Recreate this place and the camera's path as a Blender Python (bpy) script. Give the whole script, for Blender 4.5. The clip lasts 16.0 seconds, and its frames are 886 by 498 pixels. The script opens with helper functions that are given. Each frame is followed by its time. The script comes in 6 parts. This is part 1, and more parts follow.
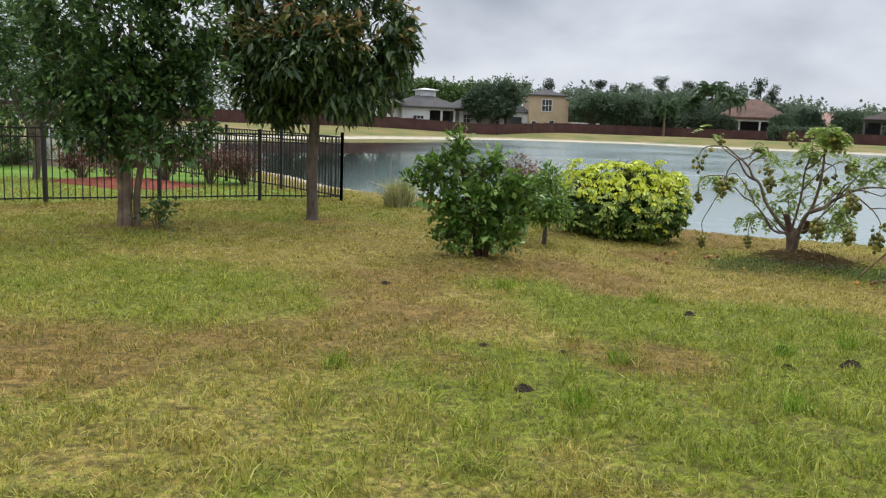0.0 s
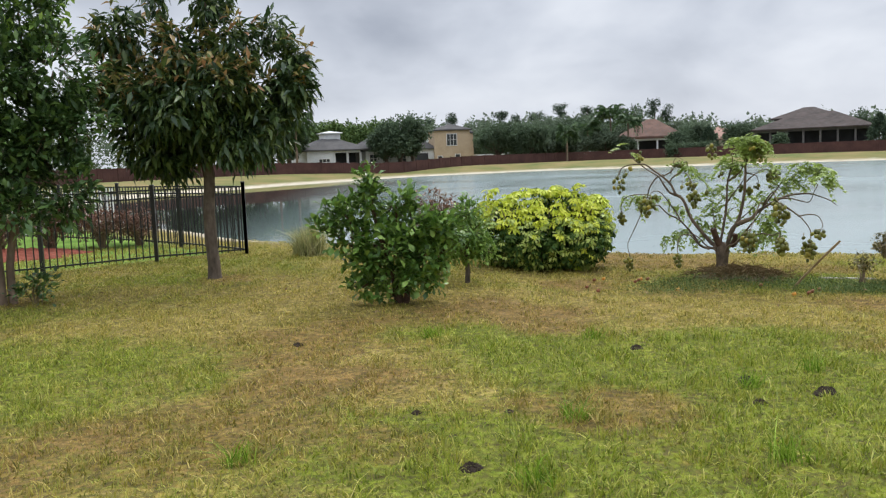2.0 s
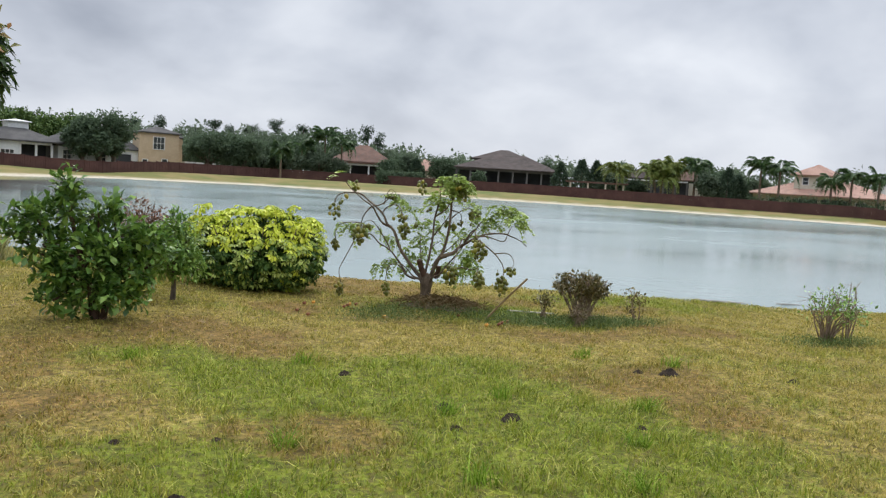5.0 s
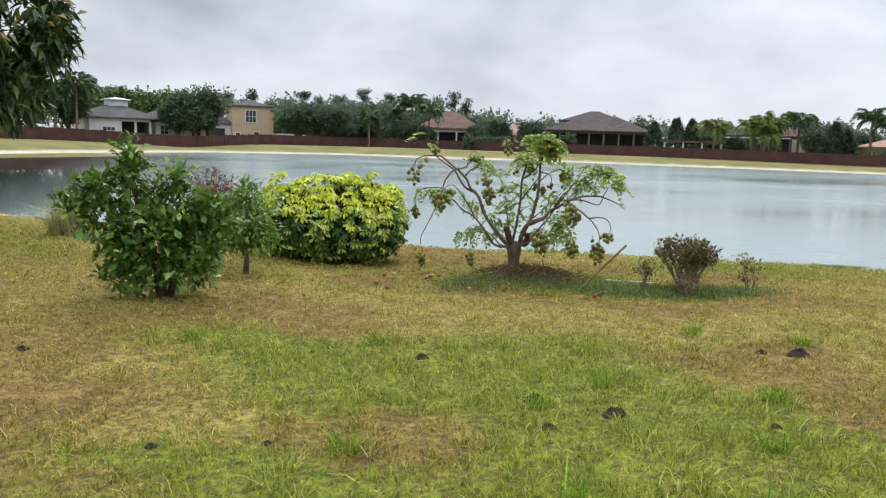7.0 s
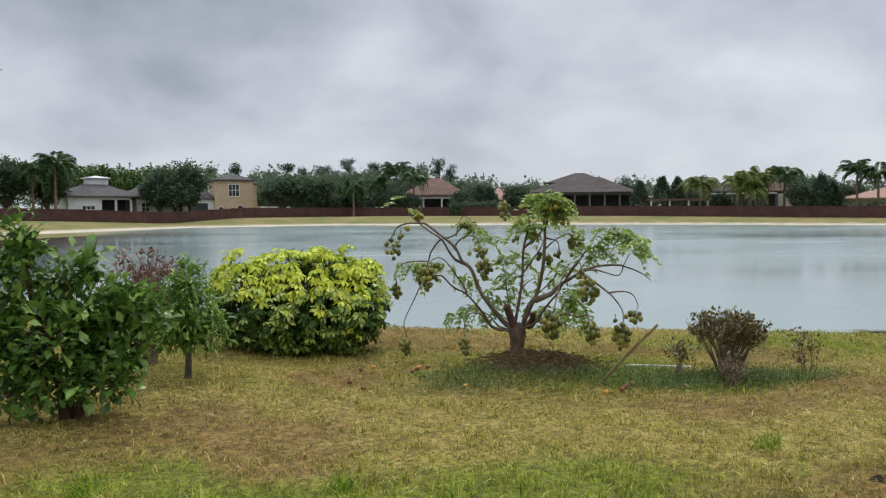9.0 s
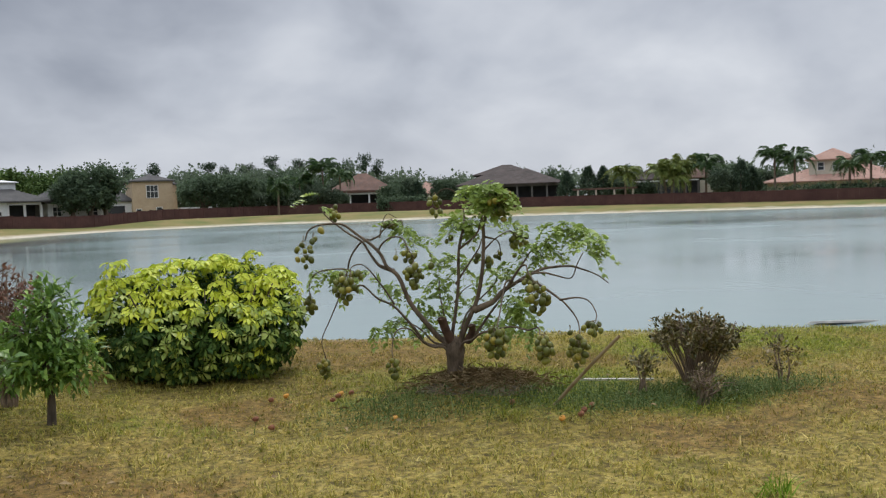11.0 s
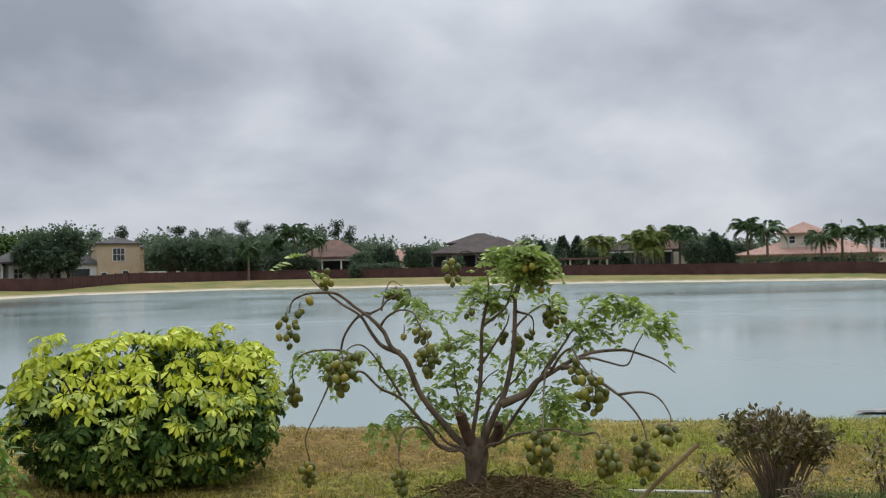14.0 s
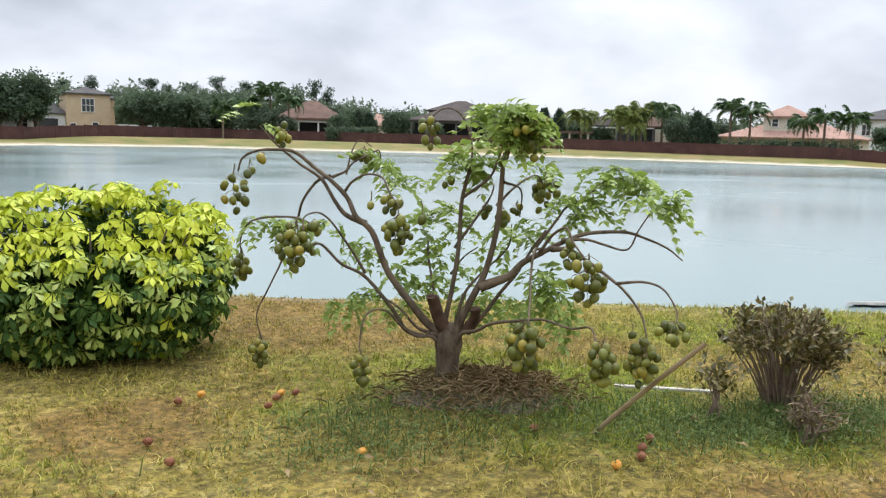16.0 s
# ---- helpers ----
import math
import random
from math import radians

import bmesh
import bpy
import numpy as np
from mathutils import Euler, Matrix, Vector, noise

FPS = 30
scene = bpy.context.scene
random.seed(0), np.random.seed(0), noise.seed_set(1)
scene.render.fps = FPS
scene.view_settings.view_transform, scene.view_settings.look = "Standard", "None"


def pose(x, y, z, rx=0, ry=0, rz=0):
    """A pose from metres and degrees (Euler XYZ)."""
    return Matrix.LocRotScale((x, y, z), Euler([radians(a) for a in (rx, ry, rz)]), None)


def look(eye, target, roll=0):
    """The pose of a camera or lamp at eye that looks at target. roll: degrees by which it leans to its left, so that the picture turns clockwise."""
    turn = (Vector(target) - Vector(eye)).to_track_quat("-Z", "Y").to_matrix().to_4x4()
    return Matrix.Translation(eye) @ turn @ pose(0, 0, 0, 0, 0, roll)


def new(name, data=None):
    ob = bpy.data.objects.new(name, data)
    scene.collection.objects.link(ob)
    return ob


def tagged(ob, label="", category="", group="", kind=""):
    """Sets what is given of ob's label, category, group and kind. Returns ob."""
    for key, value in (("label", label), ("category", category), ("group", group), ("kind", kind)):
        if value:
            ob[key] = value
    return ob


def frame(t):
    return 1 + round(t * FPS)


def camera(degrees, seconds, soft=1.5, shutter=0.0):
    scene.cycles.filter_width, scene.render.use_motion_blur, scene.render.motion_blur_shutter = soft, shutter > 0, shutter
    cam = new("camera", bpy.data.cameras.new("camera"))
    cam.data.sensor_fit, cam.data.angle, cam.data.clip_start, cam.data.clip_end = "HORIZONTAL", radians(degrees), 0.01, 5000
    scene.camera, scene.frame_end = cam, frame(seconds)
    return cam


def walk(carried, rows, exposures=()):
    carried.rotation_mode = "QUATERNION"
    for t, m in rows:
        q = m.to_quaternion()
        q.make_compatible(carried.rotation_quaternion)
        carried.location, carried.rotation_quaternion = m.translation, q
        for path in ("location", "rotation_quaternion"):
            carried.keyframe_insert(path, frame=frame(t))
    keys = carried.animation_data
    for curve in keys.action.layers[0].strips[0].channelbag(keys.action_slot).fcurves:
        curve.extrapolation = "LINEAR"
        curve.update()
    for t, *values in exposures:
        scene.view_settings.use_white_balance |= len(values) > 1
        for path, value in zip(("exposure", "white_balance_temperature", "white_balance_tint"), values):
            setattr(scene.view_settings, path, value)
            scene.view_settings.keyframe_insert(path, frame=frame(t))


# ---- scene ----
cam = camera(56.4, 16.0, 1.25)
PATH = [
    (0, (0.124, 0.381, 1.414), (0.117, 2.358, 1.108), 2.2),
    (0.5, (0.136, 0.635, 1.442), (0.066, 2.627, 1.27), 1.3),
    (1, (0.106, 0.843, 1.412), (0.0, 2.834, 1.251), 0.3),
    (1.5, (0.134, 1.071, 1.387), (0.066, 3.061, 1.193), -0.7),
    (2, (0.136, 1.23, 1.375), (0.331, 3.209, 1.16), -2.2),
    (2.5, (0.129, 1.323, 1.364), (0.672, 3.236, 1.141), -3.2),
    (3, (0.159, 1.349, 1.362), (0.843, 3.213, 1.119), -2.2),
    (3.5, (0.165, 1.343, 1.38), (0.91, 3.186, 1.163), 0.5),
    (3.7, (0.159, 1.332, 1.39), (0.946, 3.161, 1.195), 1.5),
    (5.8, (-0.01, 1.139, 1.466), (0.863, 2.931, 1.302), 3.7),
    (6, (0.041, 1.222, 1.444), (0.874, 3.031, 1.261), 3.6),
    (6.5, (0.239, 1.583, 1.434), (0.975, 3.429, 1.208), 3.1),
    (7, (0.442, 1.985, 1.381), (1.109, 3.854, 1.126), 1.8),
    (7.5, (0.634, 2.437, 1.353), (1.266, 4.318, 1.105), 0.3),
    (8, (0.838, 2.896, 1.36), (1.418, 4.796, 1.127), -0.4),
    (8.5, (0.949, 3.298, 1.338), (1.515, 5.209, 1.171), -0.3),
    (9, (1.093, 3.762, 1.355), (1.789, 5.635, 1.26), -0.3),
    (9.2, (1.155, 3.928, 1.345), (1.872, 5.792, 1.226), -0.3),
    (11.3, (1.726, 5.164, 1.372), (2.6, 6.96, 1.272), -1.6),
    (11.5, (1.782, 5.264, 1.346), (2.667, 7.055, 1.256), -1.2),
    (12, (1.843, 5.419, 1.318), (2.748, 7.2, 1.219), -0.5),
    (12.5, (1.881, 5.729, 1.35), (2.832, 7.487, 1.289), -0.6),
    (13, (1.879, 5.979, 1.354), (2.855, 7.725, 1.33), -0.1),
    (13.5, (1.923, 6.319, 1.358), (2.881, 8.074, 1.403), -0.6),
    (14, (1.96, 6.541, 1.361), (2.881, 8.316, 1.412), -1.1),
    (14.2, (1.972, 6.62, 1.359), (2.883, 8.401, 1.38), -1.3),
    (14.5, (2.031, 6.796, 1.347), (2.949, 8.572, 1.29), -1.0),
    (15, (2.141, 7.064, 1.339), (3.107, 8.802, 1.118), 0.2),
    (15.5, (2.283, 7.23, 1.323), (3.255, 8.954, 1.036), 1.0),
    (16, (2.374, 7.309, 1.31), (3.337, 9.042, 1.044), 1.6),
]
walk(cam, [(t, look(eye, target, roll)) for t, eye, target, roll in PATH],
     [(0, 0.15), (0.5, 0.05), (1.0, -0.05), (1.5, 0.0), (2.0, 0.2), (3.5, 0.22), (6.0, 0.12), (7.0, 0.28), (8.5, 0.24), (9.2, -0.12), (11.4, -0.14), (12.5, -0.05), (14.0, -0.15), (14.5, -0.05), (15.5, 0.45), (16, 0.47)])

# ---------------------------------------------------------------- light
SUN_AZ, SUN_EL = radians(30), radians(52)
world = bpy.data.worlds.new("overcast_sky")
scene.world = world
world.use_nodes = True
wn, wl = world.node_tree.nodes, world.node_tree.links
wn.clear()


def wnode(kind, **vals):
    n = wn.new(kind)
    for k, v in vals.items():
        n.inputs[k].default_value = v
    return n


w_out, w_bg = wn.new("ShaderNodeOutputWorld"), wn.new("ShaderNodeBackground")
w_sky = wn.new("ShaderNodeTexSky")
w_sky.sky_type, w_sky.sun_disc = "NISHITA", False
w_sky.sun_elevation, w_sky.sun_rotation = SUN_EL, SUN_AZ
w_co = wn.new("ShaderNodeTexCoord")
w_sep = wn.new("ShaderNodeSeparateXYZ")
wl.new(w_co.outputs["Generated"], w_sep.inputs[0])
# cloud deck: direction projected on a high plane, so that clouds flatten towards the horizon
w_add = wn.new("ShaderNodeMath")
w_add.operation = "ADD"
w_add.inputs[1].default_value = 0.46
wl.new(w_sep.outputs["Z"], w_add.inputs[0])
w_div = wn.new("ShaderNodeVectorMath")
w_div.operation = "DIVIDE"
w_cmb = wn.new("ShaderNodeCombineXYZ")
for i in range(3):
    wl.new(w_add.outputs[0], w_cmb.inputs[i])
wl.new(w_co.outputs["Generated"], w_div.inputs[0])
wl.new(w_cmb.outputs[0], w_div.inputs[1])
w_map = wn.new("ShaderNodeMapping")
w_map.inputs["Location"].default_value = (0.9, 3.1, 0.0)
w_map.inputs["Scale"].default_value = (1.0, 1.0, 0.0)
wl.new(w_div.outputs[0], w_map.inputs["Vector"])
w_big = wnode("ShaderNodeTexNoise", Scale=1.7, Detail=5.0, Roughness=0.46, Distortion=0.25)
w_small = wnode("ShaderNodeTexNoise", Scale=4.4, Detail=4.0, Roughness=0.5, Distortion=0.2)
for n in (w_big, w_small):
    wl.new(w_map.outputs[0], n.inputs["Vector"])
w_mixn = wn.new("ShaderNodeMix")
w_mixn.inputs["Factor"].default_value = 0.3
wl.new(w_big.outputs["Fac"], w_mixn.inputs["A"])
wl.new(w_small.outputs["Fac"], w_mixn.inputs["B"])
w_ramp = wn.new("ShaderNodeValToRGB")
cr = w_ramp.color_ramp
cr.elements[0].position, cr.elements[0].color = 0.34, (0.345, 0.38, 0.455, 1)
cr.elements[1].position, cr.elements[1].color = 0.64, (0.77, 0.805, 0.87, 1)
e = cr.elements.new(0.49)
e.color = (0.56, 0.60, 0.68, 1)
wl.new(w_mixn.outputs["Result"], w_ramp.inputs["Fac"])
# an overcast sky is about three times as bright at the zenith as at the horizon
w_grad = wn.new("ShaderNodeMapRange")
w_grad.interpolation_type = "SMOOTHSTEP"
for k, v in (("From Min", 0.22), ("From Max", 0.95), ("To Min", 1.0), ("To Max", 3.0)):
    w_grad.inputs[k].default_value = v
wl.new(w_sep.outputs["Z"], w_grad.inputs["Value"])
w_hor = wn.new("ShaderNodeMapRange")
for k, v in (("From Min", 0.0), ("From Max", 0.14), ("To Min", 0.55), ("To Max", 0.0)):
    w_hor.inputs[k].default_value = v
wl.new(w_sep.outputs["Z"], w_hor.inputs["Value"])
w_haze = wn.new("ShaderNodeMix")
w_haze.data_type = "RGBA"
w_haze.inputs["B"].default_value = (0.66, 0.69, 0.76, 1)
wl.new(w_hor.outputs["Result"], w_haze.inputs["Factor"])
wl.new(w_ramp.outputs["Color"], w_haze.inputs["A"])
w_mul = wn.new("ShaderNodeVectorMath")
w_mul.operation = "SCALE"
wl.new(w_haze.outputs["Result"], w_mul.inputs[0])
wl.new(w_grad.outputs["Result"], w_mul.inputs["Scale"])
w_skys = wn.new("ShaderNodeVectorMath")
w_skys.operation = "SCALE"
w_skys.inputs["Scale"].default_value = 0.05
wl.new(w_sky.outputs["Color"], w_skys.inputs[0])
w_sum = wn.new("ShaderNodeMix")
w_sum.data_type = "RGBA"
w_sum.inputs["Factor"].default_value = 0.06
wl.new(w_mul.outputs[0], w_sum.inputs["A"])
wl.new(w_skys.outputs[0], w_sum.inputs["B"])
wl.new(w_sum.outputs["Result"], w_bg.inputs["Color"])
w_bg.inputs["Strength"].default_value = 1.0
wl.new(w_bg.outputs[0], w_out.inputs[0])

sun_data = bpy.data.lights.new("sun", "SUN")
sun_data.energy, sun_data.angle, sun_data.color = 1.5, radians(20), (1.0, 0.97, 0.92)
sun = new("sun", sun_data)
sun.matrix_world = look((60 * math.sin(SUN_AZ) * math.cos(SUN_EL), 60 * math.cos(SUN_AZ) * math.cos(SUN_EL), 60 * math.sin(SUN_EL)), (0, 0, 0))

# ---------------------------------------------------------------- materials


class Shade:
    """A node material built step by step round one Principled shader."""

    def __init__(self, name, rough=0.8, spec=0.3, metal=0.0):
        self.m = bpy.data.materials.new(name)
        self.m.use_nodes = True
        self.n, self.l = self.m.node_tree.nodes, self.m.node_tree.links
        self.p = self.n["Principled BSDF"]
        self.p.inputs["Roughness"].default_value = rough
        self.p.inputs["Specular IOR Level"].default_value = spec
        self.p.inputs["Metallic"].default_value = metal
        self.pos = self.n.new("ShaderNodeNewGeometry").outputs["Position"]
        self.obj = self.n.new("ShaderNodeTexCoord").outputs["Object"]

    def noise(self, scale, detail=4.0, rough=0.55, vec=None, stretch=None, distort=0.0):
        t = self.n.new("ShaderNodeTexNoise")
        t.inputs["Scale"].default_value, t.inputs["Detail"].default_value = scale, detail
        t.inputs["Roughness"].default_value, t.inputs["Distortion"].default_value = rough, distort
        v = vec or self.pos
        if stretch:
            mp = self.n.new("ShaderNodeMapping")
            mp.inputs["Scale"].default_value = stretch
            self.l.new(v, mp.inputs["Vector"])
            v = mp.outputs[0]
        self.l.new(v, t.inputs["Vector"])
        return t.outputs["Fac"]

    def ramp(self, fac, stops):
        r = self.n.new("ShaderNodeValToRGB")
        el = r.color_ramp.elements
        el[0].position, el[0].color = stops[0][0], (*stops[0][1], 1)
        el[1].position, el[1].color = stops[-1][0], (*stops[-1][1], 1)
        for p, c in stops[1:-1]:
            el.new(p).color = (*c, 1)
        self.l.new(fac, r.inputs["Fac"])
        return r.outputs["Color"]

    def mix(self, fac, a, b, blend="MIX"):
        x = self.n.new("ShaderNodeMix")
        x.data_type, x.blend_type = "RGBA", blend
        for sock, v in (("Factor", fac), ("A", a), ("B", b)):
            s = x.inputs[sock]
            if isinstance(v, (int, float)):
                s.default_value = v
            elif isinstance(v, tuple):
                s.default_value = (*v, 1)
            else:
                self.l.new(v, s)
        return x.outputs["Result"]

    def remap(self, v, a, b, c=0.0, d=1.0):
        x = self.n.new("ShaderNodeMapRange")
        for k, val in (("From Min", a), ("From Max", b), ("To Min", c), ("To Max", d)):
            x.inputs[k].default_value = val
        self.l.new(v, x.inputs["Value"])
        return x.outputs["Result"]

    def island(self):
        return self.n.new("ShaderNodeNewGeometry").outputs["Random Per Island"]

    def each(self):
        return self.n.new("ShaderNodeObjectInfo").outputs["Random"]

    def color(self, c):
        self.l.new(c, self.p.inputs["Base Color"])
        return self

    def bump(self, h, dist=0.01, strength=0.6):
        b = self.n.new("ShaderNodeBump")
        b.inputs["Distance"].default_value, b.inputs["Strength"].default_value = dist, strength
        self.l.new(h, b.inputs["Height"])
        self.l.new(b.outputs[0], self.p.inputs["Normal"])
        return self

    def thin(self, col, amount=0.3):
        """Lets some light through, as leaves do."""
        t = self.n.new("ShaderNodeBsdfTranslucent")
        self.l.new(col, t.inputs["Color"])
        x = self.n.new("ShaderNodeMixShader")
        x.inputs[0].default_value = amount
        self.l.new(self.p.outputs[0], x.inputs[1])
        self.l.new(t.outputs[0], x.inputs[2])
        self.l.new(x.outputs[0], self.n["Material Output"].inputs[0])
        return self


def plain(name, a, b, scale=3.0, rough=0.8, bump=0.0, fine=40.0, spec=0.3, metal=0.0, stretch=None):
    s = Shade(name, rough, spec, metal)
    c = s.ramp(s.noise(scale, 5, stretch=stretch), [(0.3, a), (0.7, b)])
    f = s.noise(fine, 3, stretch=stretch)
    c = s.mix(s.remap(f, 0.3, 0.7, 0.0, 0.22), c, tuple(0.45 * v for v in a))
    s.color(c)
    if bump:
        s.bump(f, bump)
    return s.m


def leafy(name, dark, mid, light, rough=0.45, through_=0.25, spec=0.4, by_object=False):
    s = Shade(name, rough, spec if rough < 0.55 else 0.1)
    c = s.ramp(s.island(), [(0.0, dark), (0.55, mid), (1.0, light)])
    if by_object:
        c = s.mix(s.remap(s.each(), 0, 1, 0.0, 0.3), c, dark)
    c = s.mix(s.remap(s.noise(1.7, 3), 0.4, 0.7, 0.0, 0.3), c, dark)
    s.color(c).thin(c, through_)
    return s.m


def field(s, name):
    at = s.n.new("ShaderNodeAttribute")
    at.attribute_name = name
    return at.outputs["Fac"]


def lawn_colour(s):
    """Green, straw and rust-brown turf after the fields dry and rust, mottled tuft by tuft."""
    small = s.noise(6.0, 5, 0.7)
    tuft = s.noise(15.0, 3, 0.65)
    green = s.ramp(small, [(0.28, (0.115, 0.17, 0.010)), (0.5, (0.285, 0.365, 0.024)), (0.74, (0.52, 0.56, 0.075))])
    straw = s.ramp(small, [(0.26, (0.29, 0.22, 0.042)), (0.52, (0.61, 0.465, 0.115)), (0.76, (0.82, 0.67, 0.26))])
    rust = s.ramp(small, [(0.25, (0.17, 0.085, 0.028)), (0.5, (0.40, 0.215, 0.07)), (0.76, (0.64, 0.40, 0.145))])

    def edge(f, lo, hi, spread):
        """Frays the border of a patch with the tufts."""
        a = s.n.new("ShaderNodeMath")
        s.l.new(f, a.inputs[0])
        s.l.new(s.remap(tuft, 0.3, 0.7, -spread, spread), a.inputs[1])
        return s.remap(a.outputs[0], lo, hi)

    c = s.mix(edge(field(s, "dry"), 0.14, 0.58, 0.24), green, straw)
    r = s.n.new("ShaderNodeMath")
    r.operation = "MULTIPLY"
    r.inputs[1].default_value = 0.8
    s.l.new(edge(field(s, "rust"), 0.34, 0.74, 0.16), r.inputs[0])
    c = s.mix(r.outputs[0], c, rust)
    c = s.mix(s.remap(s.noise(2.6, 4, 0.6), 0.52, 0.72, 0.0, 0.3), c, (0.08, 0.13, 0.012))
    return s.mix(s.remap(s.noise(21.0, 3, 0.6), 0.36, 0.58, 0.72, 0.0), c, (0.055, 0.06, 0.015))


def make_ground():
    s = Shade("turf_soil", 0.95, 0.1)
    c = lawn_colour(s)
    # earth colour darkened to paint in the shadow between grass blades
    shaded_soil = s.ramp(s.noise(9, 5), [(0.3, (0.035, 0.027, 0.013)), (0.7, (0.095, 0.07, 0.032))])
    c = s.mix(0.5, c, shaded_soil)
    c = s.mix(s.remap(s.noise(14, 4, 0.7), 0.46, 0.66, 0.0, 0.8), c, shaded_soil)
    att = s.n.new("ShaderNodeAttribute")
    att.attribute_name = "sand"
    sand = s.ramp(s.noise(1.3, 5, 0.65), [(0.3, (0.36, 0.30, 0.21)), (0.7, (0.66, 0.60, 0.49))])
    ab = s.n.new("ShaderNodeAttribute")
    ab.attribute_name = "bank"
    dry = s.ramp(s.noise(0.22, 5, 0.6, stretch=(1, 1, 1)), [(0.3, (0.115, 0.145, 0.045)), (0.55, (0.21, 0.18, 0.07)), (0.75, (0.29, 0.20, 0.105))])
    c = s.mix(ab.outputs["Fac"], c, dry)
    mown = s.ramp(s.noise(0.8, 5, 0.65), [(0.3, (0.10, 0.19, 0.03)), (0.7, (0.20, 0.31, 0.06))])
    c = s.mix(field(s, "yard"), c, mown)
    edge = s.remap(s.noise(2.2, 4), 0.2, 0.8, -0.35, 0.35)
    ad = s.n.new("ShaderNodeMath")
    ad.operation, ad.use_clamp = "ADD", True
    s.l.new(att.outputs["Fac"], ad.inputs[0])
    s.l.new(edge, ad.inputs[1])
    f = s.n.new("ShaderNodeMath")
    f.operation = "MULTIPLY"
    s.l.new(ad.outputs[0], f.inputs[0])
    s.l.new(s.remap(att.outputs["Fac"], 0.02, 0.3), f.inputs[1])
    c = s.mix(f.outputs[0], c, sand)
    s.color(c).bump(s.noise(35, 4, 0.7), 0.02)
    return s.m


def make_grass():
    s = Shade("grass_blades", 0.6, 0.25)
    c = lawn_colour(s)
    tint = s.ramp(s.island(), [(0.0, (0.045, 0.075, 0.008)), (0.35, (0.16, 0.23, 0.02)), (0.75, (0.44, 0.40, 0.07)), (1.0, (0.74, 0.60, 0.22))])
    c = s.mix(0.42, c, tint)
    s.color(c).thin(c, 0.24)
    return s.m


def make_water():
    s = Shade("pond_water", 0.06, 0.5)
    s.p.inputs["IOR"].default_value = 1.33
    # pale base stands in for sky reflected on the open, rippled water
    sky_pale = s.ramp(s.noise(0.03, 3), [(0.35, (0.20, 0.26, 0.25)), (0.7, (0.24, 0.30, 0.285))])
    wind = s.noise(0.045, 4, 0.6, stretch=(1, 1.6, 1), distort=0.5)
    a = s.noise(2.6, 3, 0.55, stretch=(1.0, 0.75, 1))
    b = s.n.new("ShaderNodeMath")
    b.operation = "MULTIPLY"
    s.l.new(a, b.inputs[0])
    s.l.new(s.remap(wind, 0.35, 0.65, 0.25, 1.0), b.inputs[1])
    # the inlet by the near bank lies in the lee and is smooth
    sep = s.n.new("ShaderNodeSeparateXYZ")
    s.l.new(s.pos, sep.inputs[0])
    still = s.n.new("ShaderNodeMath")
    still.operation = "MULTIPLY"
    s.l.new(b.outputs[0], still.inputs[0])
    s.l.new(s.remap(sep.outputs["X"], -3.0, 8.0, 0.08, 1.0), still.inputs[1])
    s.bump(still.outputs[0], 0.013, 0.5)
    # inlet base darkened to paint in the reflection of trees across it
    s.color(s.mix(s.remap(sep.outputs["X"], -5.5, -1.5), (0.035, 0.042, 0.036), sky_pale))
    lee = s.n.new("ShaderNodeMath")
    lee.operation = "MULTIPLY"
    s.l.new(s.remap(wind, 0.35, 0.65, 0.12, 0.26), lee.inputs[0])
    s.l.new(s.remap(sep.outputs["X"], -4.0, 7.0, 0.15, 1.0), lee.inputs[1])
    s.l.new(lee.outputs[0], s.p.inputs["Roughness"])
    return s.m


def make_bark(name, a, b, scale=14.0, depth=0.012):
    s = Shade(name, 0.9, 0.2)
    f = s.noise(scale, 6, 0.65, stretch=(1, 1, 0.35))
    c = s.ramp(f, [(0.3, a), (0.7, b)])
    c = s.mix(s.remap(s.noise(4, 4), 0.5, 0.7, 0, 0.5), c, tuple(min(1, 1.5 * v) for v in b))
    s.color(c).bump(f, depth)
    return s.m


def make_tiles(name, a, b):
    s = Shade(name, 0.85, 0.2)
    c = s.ramp(s.noise(0.5, 5, 0.65), [(0.3, a), (0.7, b)])
    wv = s.n.new("ShaderNodeTexWave")
    wv.bands_direction = "Z"
    wv.inputs["Scale"].default_value, wv.inputs["Distortion"].default_value = 2.2, 1.0
    s.l.new(s.pos, wv.inputs["Vector"])
    c = s.mix(s.remap(wv.outputs["Fac"], 0, 1, 0, 0.3), c, tuple(0.5 * v for v in a))
    c = s.mix(s.remap(s.noise(1.8, 4), 0.5, 0.75, 0, 0.5), c, (0.11, 0.10, 0.095))
    s.color(c).bump(wv.outputs["Fac"], 0.04)
    return s.m


M_GROUND, M_GRASS, M_WATER = make_ground(), make_grass(), make_water()
M_BARK = make_bark("grey_brown_bark", (0.06, 0.046, 0.035), (0.17, 0.135, 0.105))
M_BARK_PALE = make_bark("pale_brown_bark", (0.11, 0.08, 0.056), (0.25, 0.185, 0.135), 10)
M_BARK_PLUM = make_bark("smooth_plum_bark", (0.05, 0.037, 0.026), (0.17, 0.125, 0.085), 26, 0.012)
M_CUT = plain("dark_cut_wood", (0.05, 0.028, 0.018), (0.13, 0.075, 0.05), 20, 0.9, 0.01)
M_STEM = plain("green_brown_stem", (0.13, 0.10, 0.05), (0.25, 0.20, 0.10), 12, 0.7)
M_TWIG = plain("dry_twig", (0.16, 0.11, 0.075), (0.33, 0.245, 0.175), 15, 0.9, 0.004)
